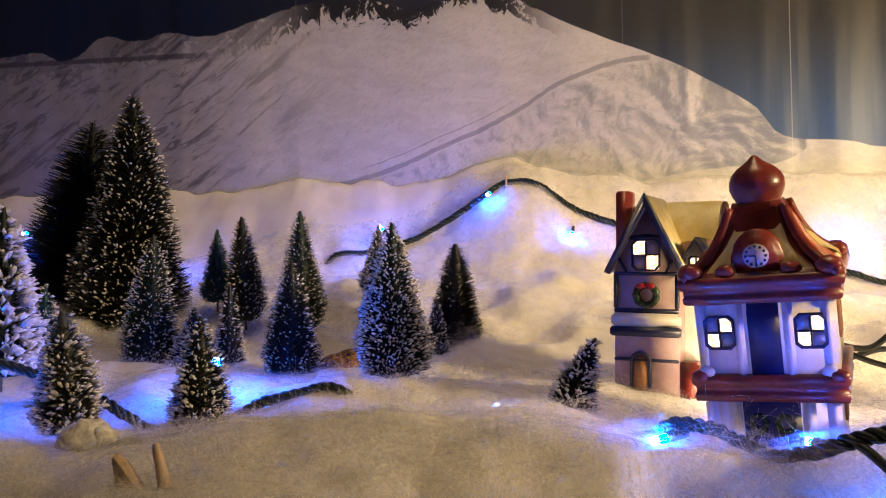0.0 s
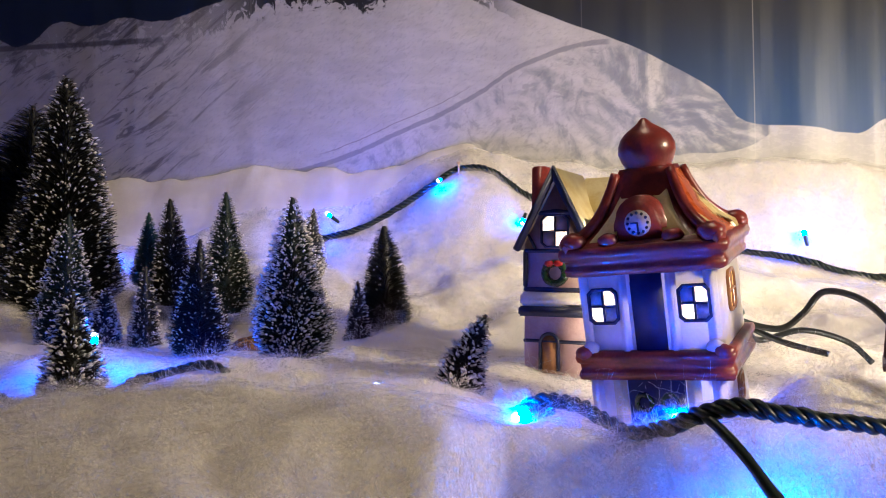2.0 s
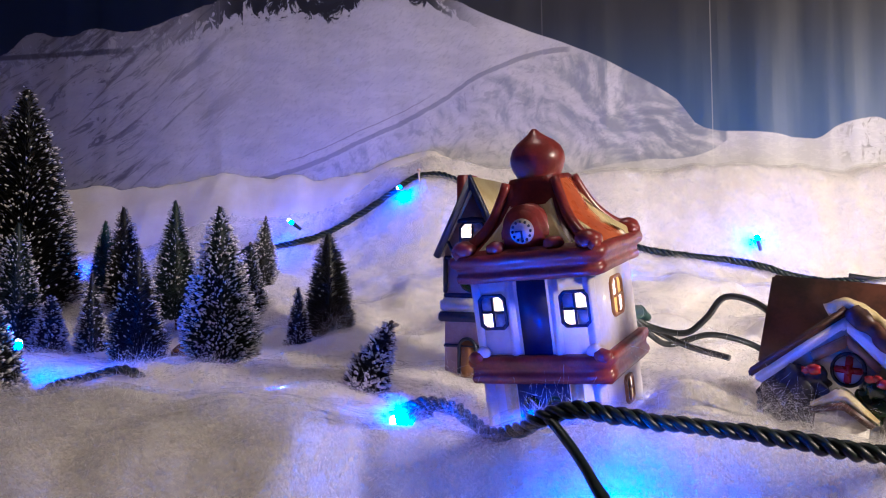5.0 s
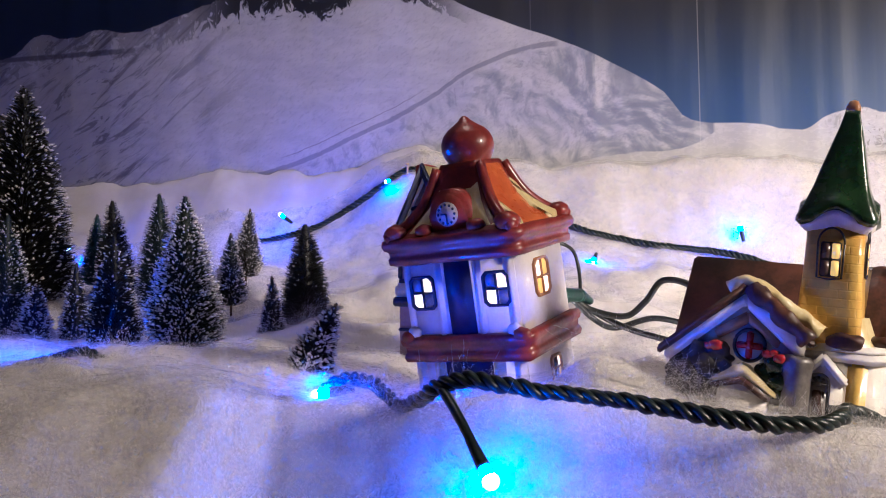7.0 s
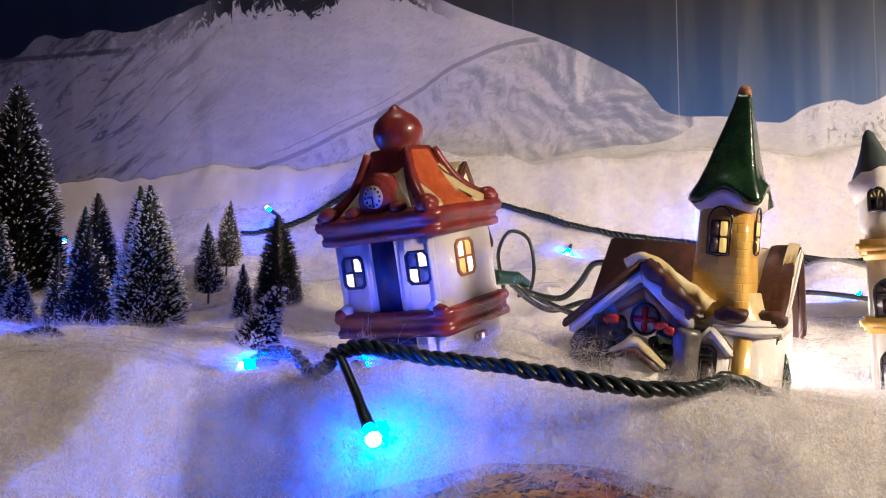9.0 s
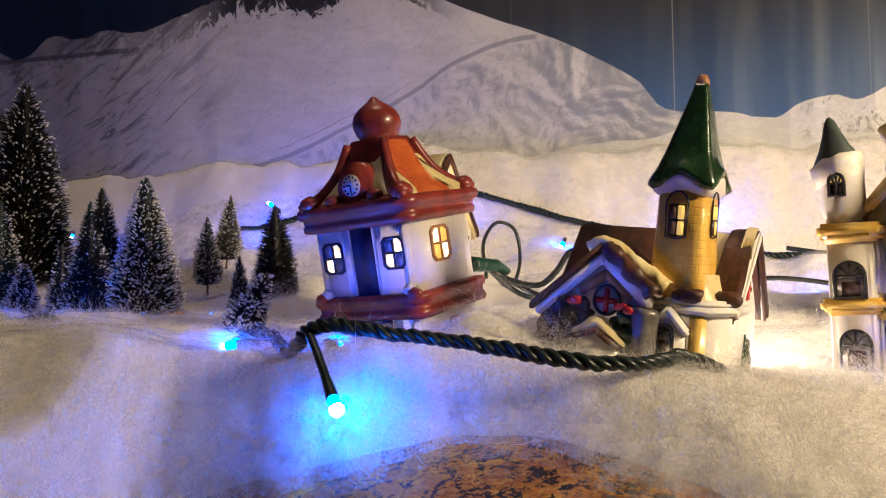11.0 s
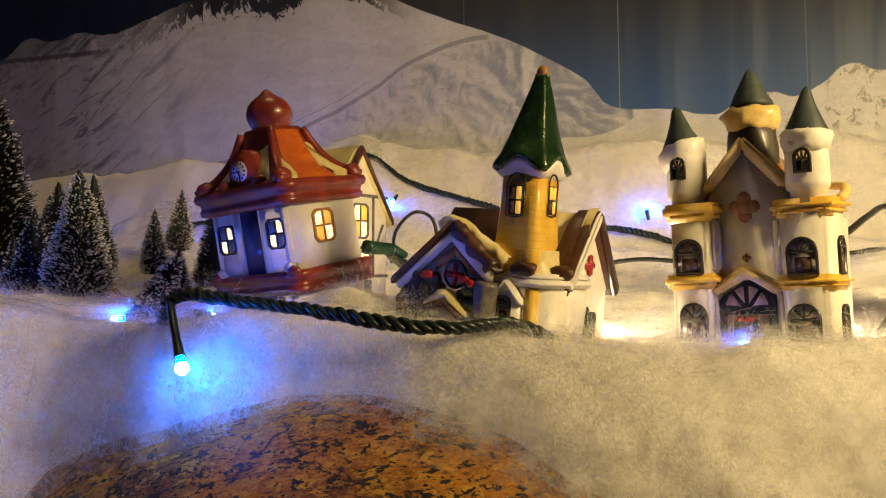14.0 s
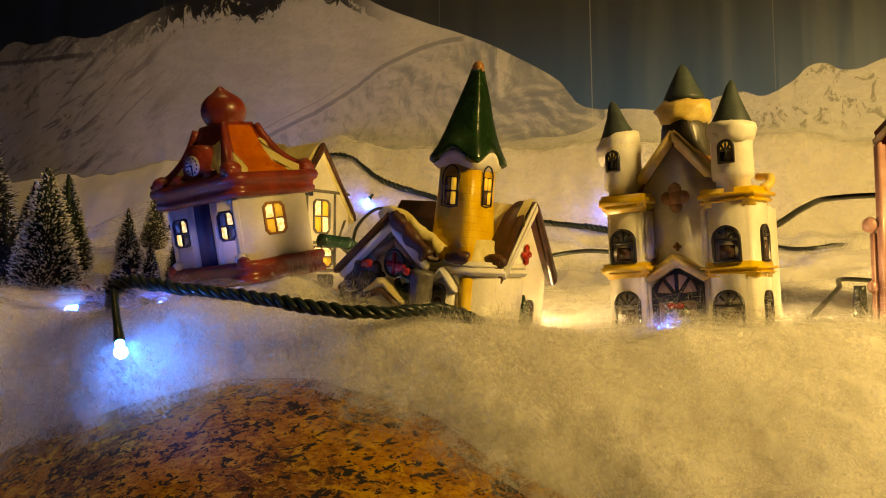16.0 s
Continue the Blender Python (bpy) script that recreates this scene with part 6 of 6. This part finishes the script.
def brush_tree(x, y, height, radius, z=None, mat=None, white=0.5, lean=(0, 0), bristles=3500, flock=0.0009, shape=0.85, label="", seed=0, core=0.5):
    """Stiff bristles wound into a twisted wire, tips flocked with snow."""
    mat = mat or NEEDLE
    r = np.random.default_rng(100 + seed)
    z = snow_at(x, y) - 0.004 if z is None else z
    h = thing("bottle_brush_tree", pose(x, y, z, lean[0], lean[1], 0), label or "dark green bottle-brush fir tree with white flocked tips in the snow", "tree", "bottle-brush trees")
    part("trunk", tube([Vector((0, 0, s)) for s in np.linspace(-0.01, height * 0.97, 10)], max(0.0011, radius * 0.035), 7), WIRE, h, "twisted brown wire trunk")
    n = int(bristles * 1.5)
    f = 1 - np.sqrt(r.uniform(0.0, 1.0, n) * 0.985 + 0.0004)
    f = np.clip(f + r.normal(0, 0.01, n), 0.0, 0.995)
    a = r.uniform(0, 2 * np.pi, n)

    def girth(f, a):
        body = (1 - f) ** shape
        foot = 0.72 + 0.28 * smooth(f, 0.0, 0.16)
        return radius * (body * foot + 0.03) * (1 + 0.10 * np.sin(3 * a + 9 * f + seed) * (1 - f) + 0.07 * np.sin(7 * a - 23 * f + seed))
    reach = girth(f, a) * r.uniform(0.82, 1.08, n)
    rise = r.normal(0.28, 0.13, n)
    out = np.stack([np.cos(a), np.sin(a), rise], -1)
    start = np.stack([np.zeros(n), np.zeros(n), f * height - reach * rise * 0.5], -1)
    tip = start + out * reach[:, None]
    root = start + out * reach[:, None] * 0.30
    across = np.cross(out, r.normal(size=(n, 3)))
    across /= np.linalg.norm(across, axis=1, keepdims=True)
    thick = max(0.00030, radius * 0.011)
    verts = np.stack([root - across * thick, root + across * thick, tip + across * thick * 0.35, tip - across * thick * 0.35], 1).reshape(-1, 3)
    s = np.arange(n)[:, None] * 4
    faces = np.concatenate([s, s + 1, s + 2, s + 3], 1)
    k, m = 14, 16
    ff, aa = np.meshgrid(np.linspace(0, 0.985, m), np.linspace(0, 2 * np.pi, k, endpoint=False), indexing="ij")
    g = girth(ff, aa) * core
    inner = np.stack([g * np.cos(aa), g * np.sin(aa), ff * height], -1).reshape(-1, 3)
    i, j = np.meshgrid(np.arange(m - 1), np.arange(k), indexing="ij")
    quads = np.stack([i * k + j, i * k + (j + 1) % k, (i + 1) * k + (j + 1) % k, (i + 1) * k + j], -1).reshape(-1, 4) + len(verts)
    crown = data_object("crown", np.concatenate([verts, inner]), np.concatenate([faces, quads]), mat)
    crown.parent = h
    pick = r.random(n) < white / 1.4
    p = tip[pick]
    q = len(p)
    size = flock * 1.2 * r.uniform(0.45, 1.4, (q, 1, 1))
    corner = np.array([(1, 0, 0), (-1, 0, 0), (0, 1, 0), (0, -1, 0), (0, 0, 1), (0, 0, -1)], float)[None] * size
    corner = corner + r.normal(0, 1, (q, 6, 3)) * size * 0.35
    way = out[pick] / np.linalg.norm(out[pick], axis=1, keepdims=True)
    along = np.einsum("qkc,qc->qk", corner, way)[:, :, None] * way[:, None, :]
    corner = (corner - along) * 0.62 + along * 1.7
    s = np.arange(q)[:, None] * 6
    tri = np.array([(0, 2, 4), (2, 1, 4), (1, 3, 4), (3, 0, 4), (2, 0, 5), (1, 2, 5), (3, 1, 5), (0, 3, 5)])
    flakes = data_object("flocking", (p[:, None, :] + corner).reshape(-1, 3), (s[:, :, None] + tri[None]).reshape(-1, 3), FROST)
    flakes.parent = h
    flakes["label"] = "white flocked snow on the tips"
    return h


brush_tree(-0.316, 0.810, 0.245, 0.060, 0.058, NEEDLE_BLACK, 0.17, (0, 1), 11000, 0.0013, 0.72, "tall dark bottle-brush fir tree sprinkled with white flock", 1)
brush_tree(-0.398, 0.895, 0.218, 0.082, 0.076, NEEDLE_BLACK, 0.00, (0, 2), 4200, 0.001, 0.62, "tall bare blackish bottle-brush tree with no snow", 2, 0.22)
brush_tree(-0.221, 0.785, 0.072, 0.0185, 0.092, NEEDLE_TEAL, 0.06, (0, 0), 2600, 0.0007, 0.75, "small teal-green bottle-brush fir tree", 3)
brush_tree(-0.185, 0.750, 0.098, 0.0215, 0.076, NEEDLE_BLACK, 0.12, (0, -2), 3600, 0.0009, 0.62, "slim dark bottle-brush fir tree with a white flocked top", 4)
brush_tree(-0.127, 0.715, 0.106, 0.0240, 0.070, NEEDLE, 0.23, (0, 0), 4000, 0.0008, 0.72, "", 5)
brush_tree(-0.115, 0.600, 0.090, 0.0240, 0.040, NEEDLE_BLACK, 0.14, (0, 1), 4200, 0.0008, 0.75, "", 6)
brush_tree(-0.034, 0.538, 0.104, 0.0275, 0.050, NEEDLE, 0.45, (0, 0), 5200, 0.00085, 0.80, "green bottle-brush fir tree with a heavily frosted top", 7)
brush_tree(0.011, 0.700, 0.092, 0.0235, 0.052, NEEDLE_BLACK, 0.01, (0, 0), 5200, 0.0007, 0.52, "plain blackish bottle-brush tree with no snow", 8)
brush_tree(-0.006, 0.653, 0.060, 0.0125, 0.038, NEEDLE_BLACK, 0.23, (0, 0), 2200, 0.0007, 0.70, "", 9)
brush_tree(-0.067, 0.779, 0.068, 0.0165, 0.098, NEEDLE_GREY, 0.31, (0, 4), 2300, 0.0008, 0.80, "small greyish frosted bottle-brush tree", 10)
brush_tree(-0.060, 0.712, 0.066, 0.0150, 0.072, NEEDLE, 0.31, (0, 0), 2300, 0.0008, 0.72, "small frosted bottle-brush tree", 11)
brush_tree(-0.245, 0.668, 0.112, 0.0270, 0.043, NEEDLE, 0.27, (0, 2), 4200, 0.00085, 0.75, "", 12)
brush_tree(-0.177, 0.660, 0.080, 0.0145, 0.032, NEEDLE_BLACK, 0.23, (0, 1), 2600, 0.0008, 0.65, "", 13)
brush_tree(-0.203, 0.641, 0.056, 0.0185, 0.038, NEEDLE_BLACK, 0.31, (0, 4), 2600, 0.0009, 0.80, "", 14)
brush_tree(-0.199, 0.428, 0.066, 0.0180, 0.036, NEEDLE_GREY, 0.29, (0, -4), 2600, 0.0011, 0.55, "small grey bottle-brush tree dusted all over with snow", 15)
brush_tree(-0.140, 0.462, 0.066, 0.0190, 0.030, NEEDLE_BLACK, 0.24, (0, 0), 2600, 0.0010, 0.70, "small dark bottle-brush tree with cream flocked tips", 16)
brush_tree(-0.276, 0.500, 0.108, 0.0235, 0.058, NEEDLE, 0.31, (0, 1), 2400, 0.0026, 0.75, "fir tree thickly covered in clumps of cream snow", 17)
brush_tree(-0.298, 0.600, 0.060, 0.0140, 0.055, NEEDLE_TEAL, 0.31, (0, 0), 2000, 0.0008, 0.70, "", 18)
brush_tree(0.0675, 0.452, 0.049, 0.0145, 0.036, NEEDLE_BLACK, 0.17, (-6, 23), 3000, 0.0010, 0.72, "small dark bottle-brush tree leaning over in the snow", 19)

# ---- small things in the snow ----
lump = thing("cotton_ball", pose(-0.1565, 0.352, snow_at(-0.1565, 0.352) + 0.002), "cream cotton ball half sunk in the snow", "cotton ball")
part("puff", merge(blob(0, 0, 0.001, 0.0105, 0.010, 0.0080, 0.003, 90), blob(0.007, -0.002, 0.001, 0.006, 0.006, 0.006, 0.002, 90), blob(-0.006, -0.003, 0.0, 0.006, 0.006, 0.005, 0.002, 90)), FROST, lump)
star = thing("star_ornament", pose(-0.0985, 0.272, 0.0450), "cream plastic star half buried in the cotton snow", "ornament")
part("star_point", tube([Vector((0.0052, 0, -0.004)), Vector((0.0032, 0, 0.006)), Vector((0.0010, 0, 0.0160)), Vector((0.0006, 0, 0.0178))], lambda f: 0.0026 - 0.0015 * f, 8), PLASTER, star)
part("star_point", prism([(-0.012, -0.004), (0.002, -0.006), (-0.0095, 0.0120), (-0.0128, 0.0150), (-0.0142, 0.0140)], -0.0012, 0.0032, "y", 0.0012, 0.0003), PLASTER, star)
stone = thing("rock_fold", pose(-0.068, 0.622, snow_at(-0.068, 0.622) - 0.002), "crumpled fold of brown rock-print paper showing through the snow", "paper")
part("fold", blob(0, 0, 0, 0.028, 0.018, 0.014, 0.006, 60, 4), ROCK, stone)
